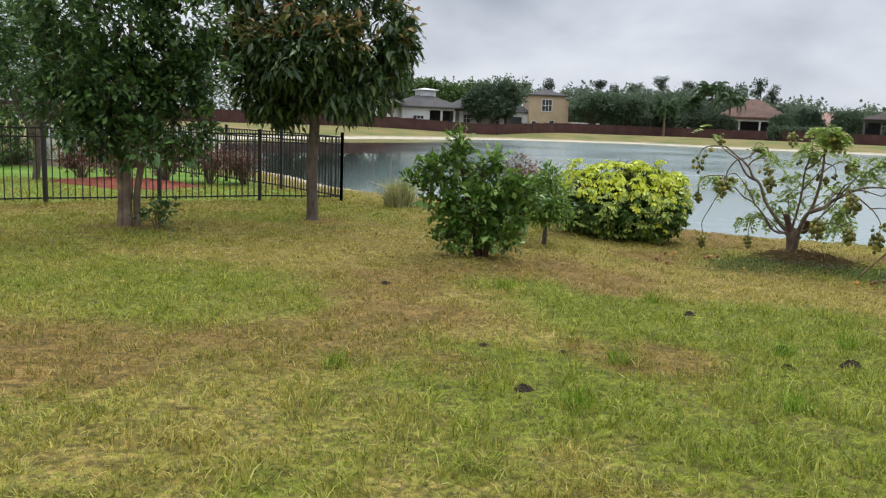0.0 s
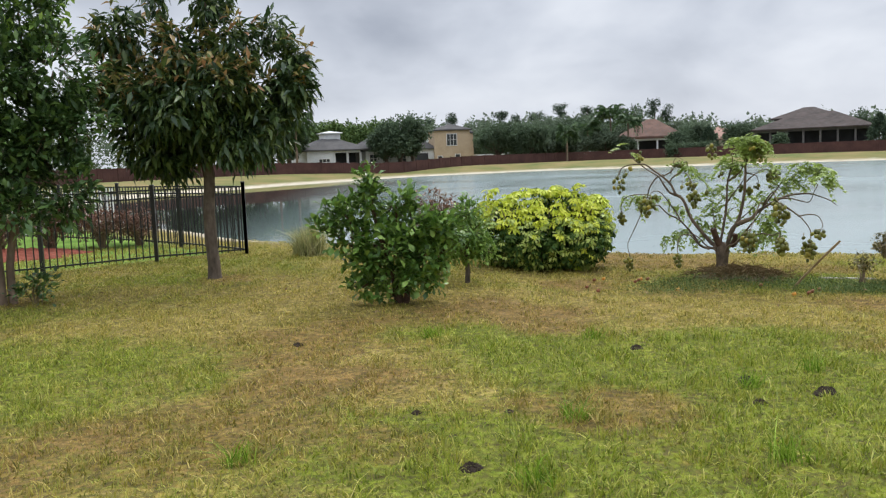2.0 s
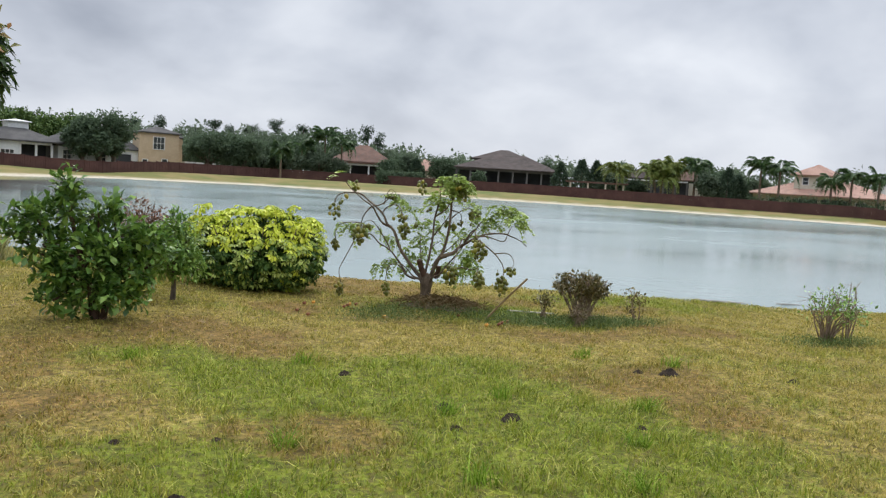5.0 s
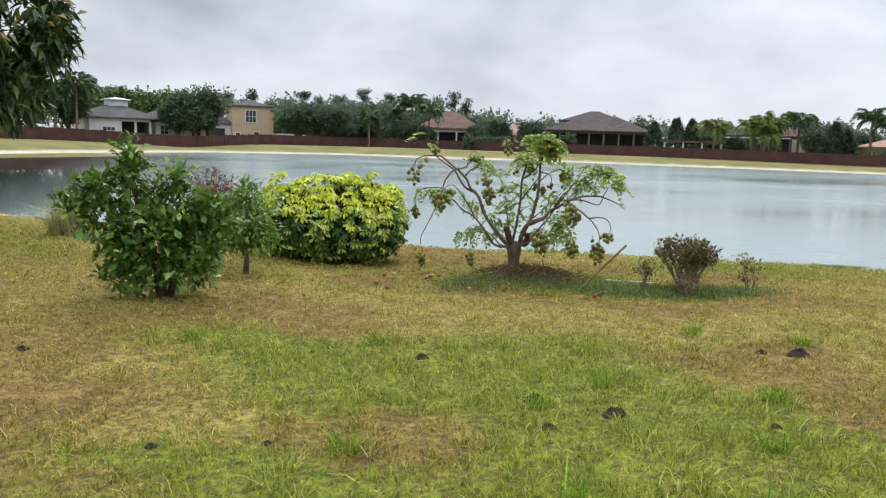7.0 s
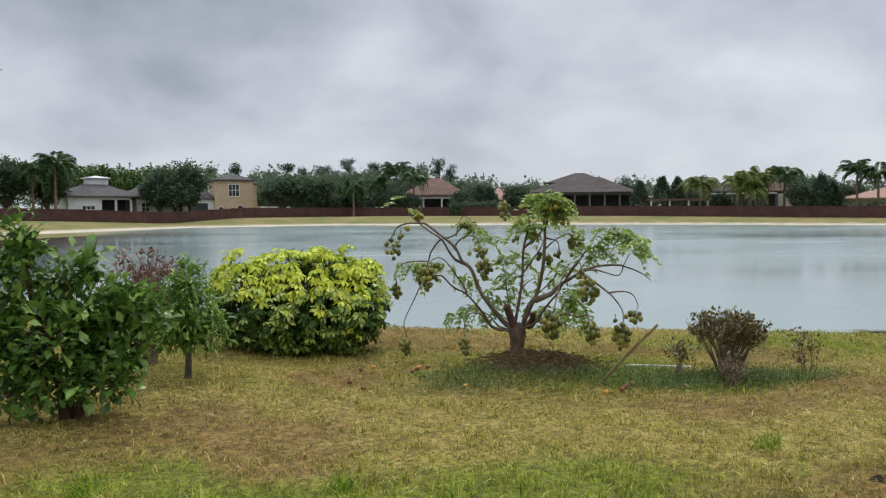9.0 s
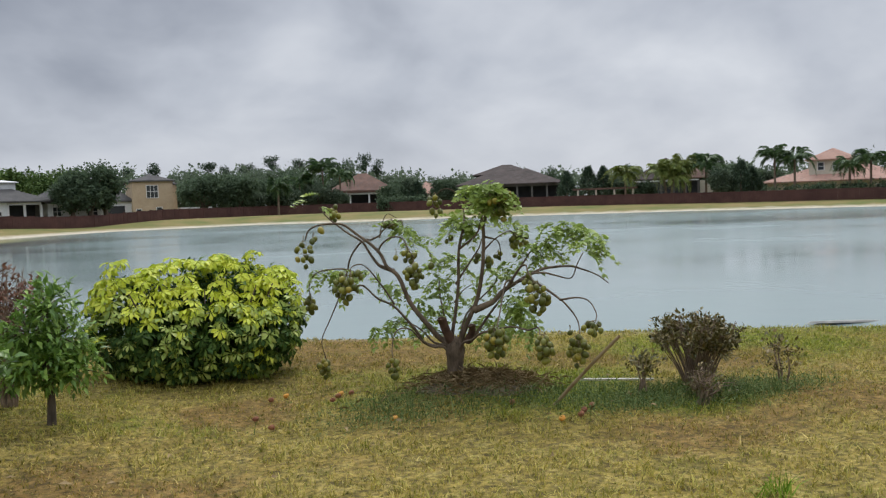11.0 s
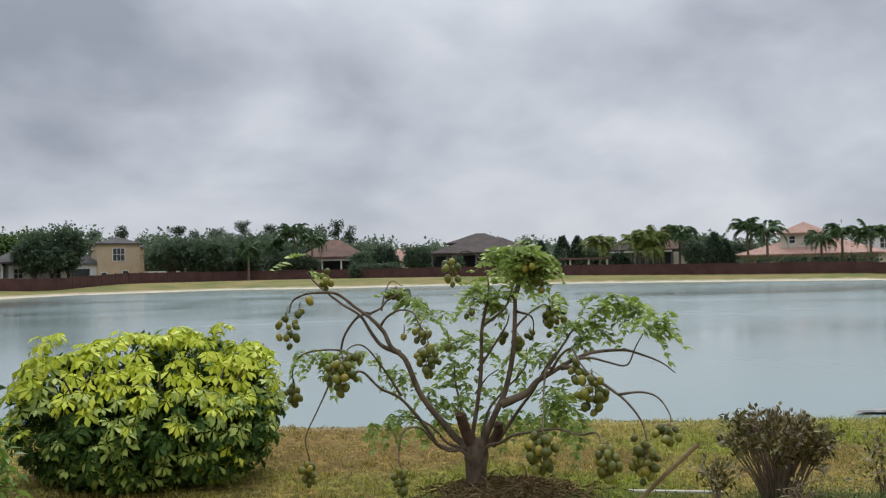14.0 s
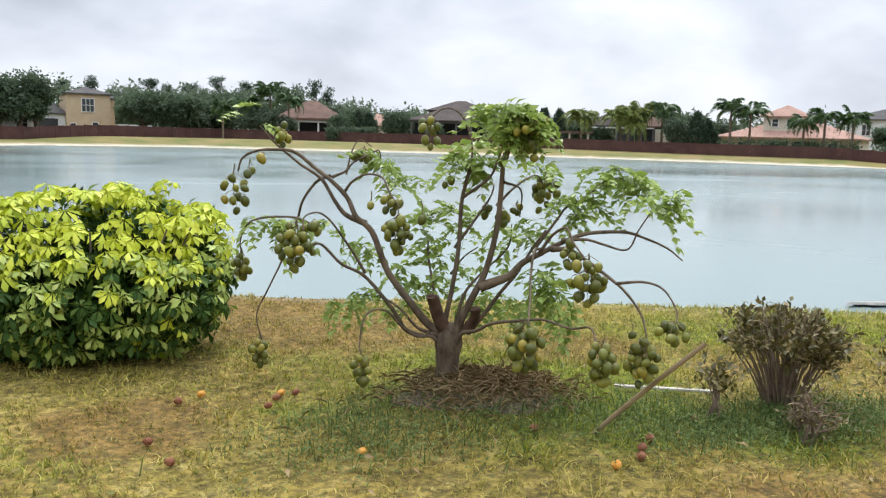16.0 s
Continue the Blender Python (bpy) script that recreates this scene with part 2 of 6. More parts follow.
M_BAY = leafy("bay_leaf", (0.03, 0.065, 0.022), (0.075, 0.145, 0.042), (0.19, 0.31, 0.085), 0.38)
M_MANGO = leafy("mango_leaf", (0.022, 0.05, 0.018), (0.06, 0.105, 0.03), (0.16, 0.215, 0.055), 0.38)
M_FLUSH = leafy("mango_new_leaf", (0.163, 0.163, 0.0438), (0.288, 0.231, 0.0688), (0.425, 0.213, 0.106), 0.4, 0.3)
M_GARDENIA = leafy("glossy_dark_leaf", (0.045, 0.10, 0.022), (0.135, 0.25, 0.042), (0.31, 0.45, 0.095), 0.34, 0.25, 0.4)
M_SPROUT = leafy("fresh_green_leaf", (0.06, 0.16, 0.03), (0.14, 0.30, 0.05), (0.26, 0.44, 0.09), 0.35, 0.3)
M_SAPLING = leafy("sapling_leaf", (0.08, 0.16, 0.03), (0.20, 0.34, 0.06), (0.37, 0.52, 0.12), 0.4, 0.3)
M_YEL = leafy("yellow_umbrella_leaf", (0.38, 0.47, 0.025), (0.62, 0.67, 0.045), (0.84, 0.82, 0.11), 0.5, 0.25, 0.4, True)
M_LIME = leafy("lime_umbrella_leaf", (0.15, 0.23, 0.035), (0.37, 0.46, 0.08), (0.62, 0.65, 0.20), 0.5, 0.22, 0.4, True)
# the bush's green leaf, deepened to hold its inner and lower shade
M_UMB = leafy("shaded_green_umbrella_leaf", (0.018, 0.045, 0.011), (0.05, 0.10, 0.02), (0.16, 0.235, 0.05), 0.55, 0.2, 0.2, True)
M_PLUMLEAF = leafy("plum_leaflet", (0.12, 0.18, 0.03), (0.26, 0.36, 0.07), (0.44, 0.55, 0.15), 0.42, 0.35, 0.35, True)
M_REDTWIG = leafy("dull_red_leaf", (0.09, 0.05, 0.03), (0.21, 0.10, 0.07), (0.32, 0.18, 0.12), 0.5, 0.2)
M_PURPLE = leafy("dull_purple_green_leaf", (0.06, 0.058, 0.016), (0.145, 0.125, 0.036), (0.28, 0.205, 0.075), 0.5, 0.15)
# distance haze is mixed into the oak, wood and cypress colours
M_OAK = leafy("hazed_oak_foliage", (0.08, 0.115, 0.07), (0.105, 0.15, 0.088), (0.135, 0.185, 0.108), 0.7, 0.4)
M_WOODS = leafy("hazed_wood_foliage", (0.10, 0.135, 0.09), (0.13, 0.17, 0.11), (0.165, 0.21, 0.13), 0.7, 0.4)
M_BRIGHTWOODS = leafy("far_light_foliage", (0.06, 0.11, 0.035), (0.11, 0.17, 0.05), (0.17, 0.24, 0.08), 0.7, 0.1)
M_CONIFER = leafy("hazed_cypress_foliage", (0.045, 0.07, 0.048), (0.075, 0.11, 0.07), (0.11, 0.155, 0.09), 0.6, 0.3)
M_PALM = leafy("palm_frond", (0.035, 0.075, 0.03), (0.07, 0.13, 0.045), (0.14, 0.22, 0.07), 0.5, 0.2)
M_PALMY = leafy("yellow_palm_frond", (0.12, 0.17, 0.04), (0.21, 0.26, 0.06), (0.30, 0.32, 0.09), 0.5, 0.2)
M_BLACK = plain("black_powder_coat", (0.012, 0.012, 0.013), (0.022, 0.022, 0.024), 6, 0.4, spec=0.5)
M_FENCE = plain("red_brown_boards", (0.066, 0.031, 0.027), (0.112, 0.054, 0.045), 0.7, 0.85, fine=5)
M_WHITE = plain("white_stucco", (0.62, 0.63, 0.63), (0.76, 0.77, 0.77), 0.6, 0.85, fine=6)
M_TAN = plain("tan_stucco", (0.48, 0.36, 0.235), (0.58, 0.45, 0.305), 0.5, 0.88, fine=6)
M_PEACH = plain("cream_stucco", (0.55, 0.50, 0.40), (0.66, 0.60, 0.49), 0.5, 0.88, fine=6)
# taupe darkened to hold the shade under eaves and verandas
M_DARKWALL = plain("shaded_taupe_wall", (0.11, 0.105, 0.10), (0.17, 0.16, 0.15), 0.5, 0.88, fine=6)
# insect screens, and dark sheets that paint the shade inside verandas
M_SCREENSHADE = plain("dark_screen_and_shade", (0.022, 0.024, 0.026), (0.045, 0.047, 0.05), 0.6, 0.6)
M_ROOF_GREY = make_tiles("grey_shingle", (0.065, 0.062, 0.062), (0.12, 0.115, 0.11))
M_ROOF_BROWN = make_tiles("weathered_brown_tile", (0.11, 0.066, 0.05), (0.22, 0.13, 0.098))
M_ROOF_RED = make_tiles("terracotta_tile", (0.36, 0.21, 0.16), (0.47, 0.30, 0.235))
M_ROOF_DARK = make_tiles("sooty_brown_tile", (0.045, 0.036, 0.032), (0.10, 0.076, 0.068))
M_GLASS = plain("window_glass", (0.03, 0.035, 0.04), (0.06, 0.07, 0.08), 0.5, 0.08, spec=0.6)
M_TRIM = plain("white_trim", (0.68, 0.68, 0.67), (0.78, 0.78, 0.77), 2, 0.6)
M_MULCH = plain("dark_mulch", (0.09, 0.068, 0.05), (0.24, 0.18, 0.13), 18, 0.95, 0.02, 60)
M_REDMULCH = plain("red_mulch", (0.17, 0.045, 0.028), (0.30, 0.085, 0.05), 10, 0.95, 0.02, 50)
M_MUD = plain("wet_grey_mud", (0.22, 0.22, 0.20), (0.34, 0.33, 0.30), 5, 0.75)
M_CLOD = plain("dark_earth", (0.02, 0.014, 0.010), (0.062, 0.042, 0.028), 22, 0.95, 0.02, 70)
M_STICK = plain("weathered_stick", (0.27, 0.19, 0.10), (0.42, 0.32, 0.19), 8, 0.85, 0.003, 60)
M_LATH = plain("pale_lath", (0.50, 0.46, 0.38), (0.64, 0.60, 0.51), 9, 0.85)
M_ORANGE = plain("ripe_orange_fruit", (0.62, 0.24, 0.03), (0.75, 0.40, 0.08), 30, 0.55)
M_ROTTEN = plain("rotting_fruit_skin", (0.16, 0.055, 0.03), (0.34, 0.14, 0.07), 25, 0.7)
M_DEADLEAF = plain("dead_leaf", (0.20, 0.13, 0.06), (0.38, 0.28, 0.14), 20, 0.85)


def make_fruit():
    s = Shade("plum_skin", 0.42, 0.35)
    c = s.ramp(s.each(), [(0.0, (0.065, 0.078, 0.014)), (0.5, (0.125, 0.135, 0.022)), (0.85, (0.215, 0.21, 0.034)), (1.0, (0.32, 0.25, 0.04))])
    c = s.mix(s.remap(s.noise(38, 4), 0.52, 0.72, 0, 0.5), c, (0.14, 0.095, 0.04))
    s.color(c).bump(s.noise(120, 3), 0.002)
    return s.m


M_FRUIT = make_fruit()
# ---------------------------------------------------------------- mesh helpers
rng = np.random.default_rng(7)


def mesh_np(name, verts, faces, mat, smooth=False):
    """A mesh from arrays; all faces have the same number of corners."""
    verts, faces = np.asarray(verts, np.float32), np.asarray(faces, np.int32)
    me = bpy.data.meshes.new(name)
    k = faces.shape[1]
    me.vertices.add(len(verts))
    me.vertices.foreach_set("co", verts.ravel())
    me.loops.add(faces.size)
    me.loops.foreach_set("vertex_index", faces.ravel())
    me.polygons.add(len(faces))
    me.polygons.foreach_set("loop_start", np.arange(0, faces.size, k, dtype=np.int32))
    if smooth:
        me.polygons.foreach_set("use_smooth", np.ones(len(faces), bool))
    me.update(calc_edges=True)
    me.materials.append(mat)
    return me


def link(name, me, parent=None, m=None, label=""):
    ob = new(name, me)
    if parent is not None:
        ob.parent = parent
    if m is not None:
        ob.matrix_basis = m
    return tagged(ob, label)


def part(name, bm, material, parent, label="", smooth=False):
    me = bpy.data.meshes.new(name)
    bm.to_mesh(me)
    bm.free()
    me.materials.append(material)
    if smooth:
        me.polygons.foreach_set("use_smooth", np.ones(len(me.polygons), bool))
    return link(name, me, parent, None, label)


def thing(name, m, label, category, group="", kind=""):
    ob = new(name)
    ob.empty_display_size = 0.2
    ob.matrix_basis = m
    return tagged(ob, label, category, group, kind)


def box(bm, x0, x1, y0, y1, z0, z1, bevel=0.0):
    g = bmesh.ops.create_cube(bm, size=1.0)["verts"]
    bmesh.ops.scale(bm, vec=(x1 - x0, y1 - y0, z1 - z0), verts=g)
    bmesh.ops.translate(bm, vec=((x0 + x1) / 2, (y0 + y1) / 2, (z0 + z1) / 2), verts=g)
    if bevel:
        ed = list({e for v in g for e in v.link_edges})
        bmesh.ops.bevel(bm, geom=ed, offset=bevel, segments=1, affect="EDGES")
    return bm


def boxed(name, dims, material, parent, label="", bevel=0.0):
    return part(name, box(bmesh.new(), *dims, bevel), material, parent, label)


def smooth_path(pts, n):
    """n points along a Catmull-Rom curve through pts (rows of x, y, z, radius)."""
    p = np.asarray(pts, float)
    p = np.vstack([2 * p[0] - p[1], p, 2 * p[-1] - p[-2]])
    out = []
    for s in np.linspace(0, len(p) - 3 - 1e-6, n):
        i, f = int(s), s - int(s)
        a, b, c, d = p[i:i + 4]
        out.append(0.5 * (2 * b + (c - a) * f + (2 * a - 5 * b + 4 * c - d) * f * f + (3 * b - a - 3 * c + d) * f ** 3))
    return np.array(out)


def tube(path, sides=8, bumpy=0.0):
    """Vertices and quads of a round limb along rows of x, y, z, radius."""
    path = np.asarray(path, float)
    c, r = path[:, :3], np.maximum(path[:, 3], 0.0015)
    t = np.gradient(c, axis=0)
    t /= np.linalg.norm(t, axis=1)[:, None] + 1e-9
    ref = np.array([0.31, 0.17, 0.93]) if abs(t[0, 2]) < 0.9 else np.array([0.93, 0.31, 0.1])
    a = np.cross(t, ref)
    a /= np.linalg.norm(a, axis=1)[:, None] + 1e-9
    b = np.cross(t, a)
    ang = np.linspace(0, 2 * np.pi, sides, endpoint=False)
    rr = r[:, None] * (1 + bumpy * rng.uniform(-1, 1, (len(c), sides)))
    v = c[:, None] + rr[..., None] * (np.cos(ang)[None, :, None] * a[:, None] + np.sin(ang)[None, :, None] * b[:, None])
    n = len(c)
    i, j = np.meshgrid(np.arange(n - 1), np.arange(sides), indexing="ij")
    k = (j + 1) % sides
    f = np.stack([i * sides + j, i * sides + k, (i + 1) * sides + k, (i + 1) * sides + j], -1).reshape(-1, 4)
    return v.reshape(-1, 3), f


def tubes(name, paths, mat, parent, label="", sides=8, bumpy=0.0, m=None):
    vs, fs, o = [], [], 0
    for p in paths:
        v, f = tube(p, sides, bumpy)
        vs.append(v)
        fs.append(f + o)
        o += len(v)
    return link(name, mesh_np(name, np.vstack(vs), np.vstack(fs), mat, True), parent, m, label)


LEAF_V = np.array([(0, 0, 0), (0.42, -0.5, 0.10), (1, 0, -0.12), (0.42, 0.5, 0.10), (0.5, 0, 0.0)])
LEAF_F = np.array([(0, 1, 4), (1, 2, 4), (2, 3, 4), (3, 0, 4)])


def unit(v):
    return v / (np.linalg.norm(v, axis=-1, keepdims=True) + 1e-9)


BLUNT = np.array([(0, 0, 0), (0.66, -0.5, 0.06), (1, 0, -0.16), (0.66, 0.5, 0.06), (0.55, 0, 0.0)])


def leaves(pos, way, size, width, lift=None, shape=LEAF_V):
    """Folded leaves at pos, pointing along way; size and width may be arrays."""
    n = len(pos)
    way = unit(way)
    up = unit((np.array([0, 0, 1.0]) if lift is None else lift) + rng.normal(0, 0.35, (n, 3)))
    side = unit(np.cross(up, way))
    nor = np.cross(way, side)
    size, width = np.broadcast_to(size, n), np.broadcast_to(width, n)
    v = pos[:, None] + size[:, None, None] * (shape[None, :, :1] * way[:, None] + width[:, None, None] * shape[None, :, 1:2] * side[:, None]
                                            + shape[None, :, 2:] * nor[:, None])
    f = LEAF_F[None] + (np.arange(n) * 5)[:, None, None]
    return v.reshape(-1, 3), f.reshape(-1, 3)


def lobes(n, centres, radii, shell=0.55):
    """Points in a union of ellipsoids, thicker near their skin."""
    centres, radii = np.asarray(centres, float), np.asarray(radii, float)
    vol = np.prod(radii, axis=1) ** 0.75
    k = rng.choice(len(centres), n, p=vol / vol.sum())
    d = unit(rng.normal(0, 1, (n, 3)))
    r = rng.uniform(shell ** 2, 1.0, n) ** 0.5 * rng.uniform(0.85, 1.1, n)
    return centres[k] + d * radii[k] * r[:, None], d


def tufted(points, out, per, spread, size, width, droop=0.0, rise=0.0, shape=LEAF_V):
    """Clusters of leaves round each point, fanned away from the crown's middle."""
    n = len(points)
    p = np.repeat(points, per, 0) + rng.normal(0, spread, (n * per, 3))
    w = np.repeat(unit(out), per, 0) * 0.7 + rng.normal(0, 0.6, (n * per, 3))
    w[:, 2] += rise - droop
    return leaves(p, w, size * rng.uniform(0.6, 1.2, n * per), width, shape=shape)


# ---------------------------------------------------------------- ground and pond
WATER_Z = -0.62
EYE_X, EYE_Y = 1.86, 5.7


def bank(az, d):
    """The place d metres off in the direction az, degrees clockwise of +y, from the middle of the lawn."""
    az = radians(28 + 0.985 * (az - 28))
    return EYE_X + d * math.sin(az), EYE_Y + d * math.cos(az)


SHORE = [(-17.5, 58), (-13, 45), (-8.6, 33), (-5.6, 27), (-3.4, 23.2), (-2.2, 21.0), (-0.9, 19.6), (1.5, 18.2), (4.9, 16.7), (8.5, 14.8), (12.2, 12.5), (14.6, 11.4),
         (25, 7.2), (45, 2), (80, -6), (97, 12)] + [bank(a, d) for a, d in ((75, 98), (55, 101), (44, 103), (34, 104), (26, 105), (19, 103), (12, 107), (3, 99),
                                                                  (-5, 84), (-10, 74), (-16, 66))]
WALL_RUN = ((-42, 64), (-35, 70), (-25, 84), (-12, 96), (-4, 101), (2, 106), (7, 118), (14, 130), (19, 131), (26, 122.5), (34, 117), (44, 113), (55, 110), (75, 108), (88, 108))
WALL_AZ, WALL_D = [28 + 0.985 * (a - 28) for a, _ in WALL_RUN], [d for _, d in WALL_RUN]
WALL = [bank(a, d) for a, d in WALL_RUN]


def shore_distance(x, y):
    """Metres to the pond's edge, negative inside it."""
    best, inside = np.full(x.shape, 1e9), np.zeros(x.shape, bool)
    for (ax, ay), (bx, by) in zip(SHORE, SHORE[1:] + SHORE[:1]):
        dx, dy = bx - ax, by - ay
        t = np.clip(((x - ax) * dx + (y - ay) * dy) / (dx * dx + dy * dy), 0, 1)
        best = np.minimum(best, np.hypot(x - ax - t * dx, y - ay - t * dy))
        cross = ((ay > y) != (by > y)) & (x < dx * (y - ay) / (dy + 1e-12) + ax)
        inside ^= cross
    return np.where(inside, -best, best)


def ease(v, a, b):
    t = np.clip((v - a) / (b - a), 0, 1)
    return t * t * (3 - 2 * t)


MOUND = (4.97, 11.8)


def ground_z(x, y):
    x, y = np.asarray(x, float), np.asarray(y, float)
    low = -0.30 - 0.17 * ease(x, 0.5, 5.0)
    lawn = np.maximum(-0.036 * y - 0.004 * np.maximum(x, 0), low)
    lawn = lawn + 0.15 * np.exp(-(((x - MOUND[0]) / 0.75) ** 2 + ((y - MOUND[1]) / 0.6) ** 2))
    lawn = lawn + 0.02 * np.sin(1.3 * x + 0.6) * np.sin(1.1 * y + 0.4)
    d = shore_distance(x, y)
    # the far bank climbs to the board fence and falls a little behind it
    past = np.hypot(x - EYE_X, y - EYE_Y) - np.interp(np.degrees(np.arctan2(x - EYE_X, y - EYE_Y)), WALL_AZ, WALL_D)
    far = WATER_Z + 0.06 + 0.92 * ease(d, 0.5, 14) - 0.17 * ease(past, 1.0, 6.0)
    near = 1 - ease(y - 0.35 * x, 26, 40)
    land = near * lawn + (1 - near) * far
    z = land + (WATER_Z + 0.01 - land) * (1 - ease(d, 0.0, 0.55 + 1.6 * (1 - near)))
    return np.where(d < 0, WATER_Z - 0.02 - 0.35 * ease(-d, 0.0, 3.0), z)


def value_noise(x, y, size, seed, octaves=3):
    """Smooth noise from 0 to 1 with lumps of the given size in metres."""
    out, amp, total = 0.0, 1.0, 0.0
    for o in range(octaves):
        g = np.random.default_rng(seed + o).uniform(0, 1, (64, 64))
        u, v = x / size + 17.3, y / size + 9.1
        i, j = np.floor(u).astype(int), np.floor(v).astype(int)
        fu, fv = u - i, v - j
        fu, fv = fu * fu * (3 - 2 * fu), fv * fv * (3 - 2 * fv)
        a, b = g[i % 64, j % 64], g[(i + 1) % 64, j % 64]
        c, d = g[i % 64, (j + 1) % 64], g[(i + 1) % 64, (j + 1) % 64]
        out = out + amp * ((a + (b - a) * fu) * (1 - fv) + (c + (d - c) * fu) * fv)
        total, amp, size = total + amp, amp * 0.55, size * 0.45
    return out / total


# turf patches on the lawn: x, y, radius
LUSH = ((2.63, 6.95, 1.3), (3.25, 5.5, 1.6), (1.43, 8.35, 0.9), (3.4, 7.6, 1.0), (0.6, 5.4, 0.9), (-3.4, 8.4, 2.2), (-0.5, 6.3, 0.8), (-2.5, 15.0, 2.2),
        (0.7, 9.1, 0.6), (6.2, 12.6, 1.3), (9.3, 12.6, 1.8), (5.6, 11.3, 0.8), (-6.0, 11.0, 2.5), (2.2, 4.3, 1.0), (6.6, 10.3, 0.6), (4.2, 11.8, 0.5))
STRAW = ((2.75, 9.9, 1.3), (4.4, 9.4, 1.3), (5.3, 8.4, 0.9), (1.5, 11.1, 1.0), (3.7, 11.2, 0.8), (4.6, 10.5, 0.9), (6.2, 9.4, 0.9), (0.5, 6.6, 0.5), (-0.6, 10.8, 1.1), (7.8, 8.4, 1.0))
RUSTY = ((5.15, 7.15, 0.95), (4.5, 7.55, 0.6), (-0.1, 7.15, 1.0), (0.4, 9.65, 0.8), (1.6, 6.1, 0.6), (4.75, 5.9, 0.7), (-0.5, 8.9, 1.0), (-0.9, 6.2, 0.8), (-2.6, 5.7, 1.2), (1.15, 10.4, 0.7),
         (1.85, 9.2, 0.6), (5.4, 14.4, 1.1), (4.9, 15.8, 0.8), (6.9, 13.0, 0.9), (8.4, 12.0, 0.8), (2.8, 12.4, 0.6), (2.0, 9.9, 0.6), (7.8, 9.7, 0.9), (0.2, 5.6, 0.5), (6.2, 9.9, 0.8), (-4.6, 12.3, 0.7), (-2.1, 13.9, 0.5))


def turf(x, y):
    """How dry and how rust-brown the grass is at x, y, each from 0 to 1."""
    wx, wy = x + 1.1 * (value_noise(x, y, 1.1, 41) - 0.5), y + 1.1 * (value_noise(x, y, 1.1, 51) - 0.5)

    def near(spots):
        best = np.zeros_like(x)
        for px, py, r in spots:
            best = np.maximum(best, 1 - ease(np.hypot((wx - px) * 0.8, wy - py), 0.35 * r, 1.25 * r))
        return best
    dry = 0.44 + 0.20 * ease(y, 7.5, 10.5) + 0.75 * (value_noise(x, y, 1.7, 61) - 0.5) + 0.5 * (value_noise(x, y, 0.45, 71) - 0.5) + 0.30 * near(STRAW) - 0.42 * near(LUSH)
    rust = 0.15 + 0.06 * ease(y, 9.0, 11.0) + 0.55 * (value_noise(x, y, 1.3, 81) - 0.3) + 0.4 * (value_noise(x, y, 0.4, 91) - 0.5) + 0.55 * near(RUSTY) - 0.15 * near(LUSH)
    return np.clip(dry, 0, 1), np.clip(rust, 0, 1)


def set_fields(me, **arrays):
    for nm, arr in arrays.items():
        me.attributes.new(nm, "FLOAT", "POINT").data.foreach_set("value", np.asarray(arr, np.float32).ravel())


def gz(x, y):
    return float(ground_z(np.array([x]), np.array([y]))[0])


def grown(a, b, fine):
    """Coordinates from a to b at the given fine step, then growing outward to 1.6 km."""
    c = list(np.arange(a, b + 1e-6, fine))
    s = fine
    while c[-1] < 1600:
        s = min(s * 1.12, 2.2) if c[-1] < 190 else s * 1.35
        c.append(c[-1] + s)
    s = fine
    while c[0] > -1600:
        s = min(s * 1.15, 2.5) if c[0] > -70 else s * 1.35
        c.insert(0, c[0] - s)
    return np.array(c)


gx, gy = np.meshgrid(grown(-10, 16, 0.18), grown(-1, 21, 0.18), indexing="ij")
gzv = ground_z(gx, gy)
ni, nj = gx.shape
qi, qj = np.meshgrid(np.arange(ni - 1), np.arange(nj - 1), indexing="ij")
quad = np.stack([qi * nj + qj, (qi + 1) * nj + qj, (qi + 1) * nj + qj + 1, qi * nj + qj + 1], -1).reshape(-1, 4)
ground_me = mesh_np("ground", np.stack([gx, gy, gzv], -1).reshape(-1, 3), quad, M_GROUND, True)
gd = shore_distance(gx, gy)
gfar = ease(gy - 0.35 * gx, 26, 40)
sand = (1 - ease(gd, 0.5 + 1.1 * gfar, 1.0 + 3.4 * gfar)) * np.where(gfar > 0.3, 1.0, 0.25 + 0.75 * ease(-gx, 0.4, 2.5))
g_dry, g_rust = turf(gx, gy)
# the neighbour's mown yard lies behind the metal fence
yard = ease(gy - (17.9 + 0.62 * (gx + 2.1)), 0.0, 0.5) * ease(-gx, 1.9, 2.4) * (1 - gfar) * ease(gd, 1.6, 2.6)
set_fields(ground_me, sand=sand, bank=gfar, dry=g_dry, rust=g_rust, yard=yard)
tagged(new("ground", ground_me), "patchy green and straw-brown lawn sloping to a pond", "ground", kind="structure")

wx0, wx1, wy0, wy1 = -40, 125, -12, 130
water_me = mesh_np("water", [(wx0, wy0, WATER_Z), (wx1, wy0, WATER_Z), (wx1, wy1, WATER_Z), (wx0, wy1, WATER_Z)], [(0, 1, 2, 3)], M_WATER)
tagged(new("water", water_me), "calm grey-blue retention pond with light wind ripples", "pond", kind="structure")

# ---------------------------------------------------------------- the long fence on the far bank


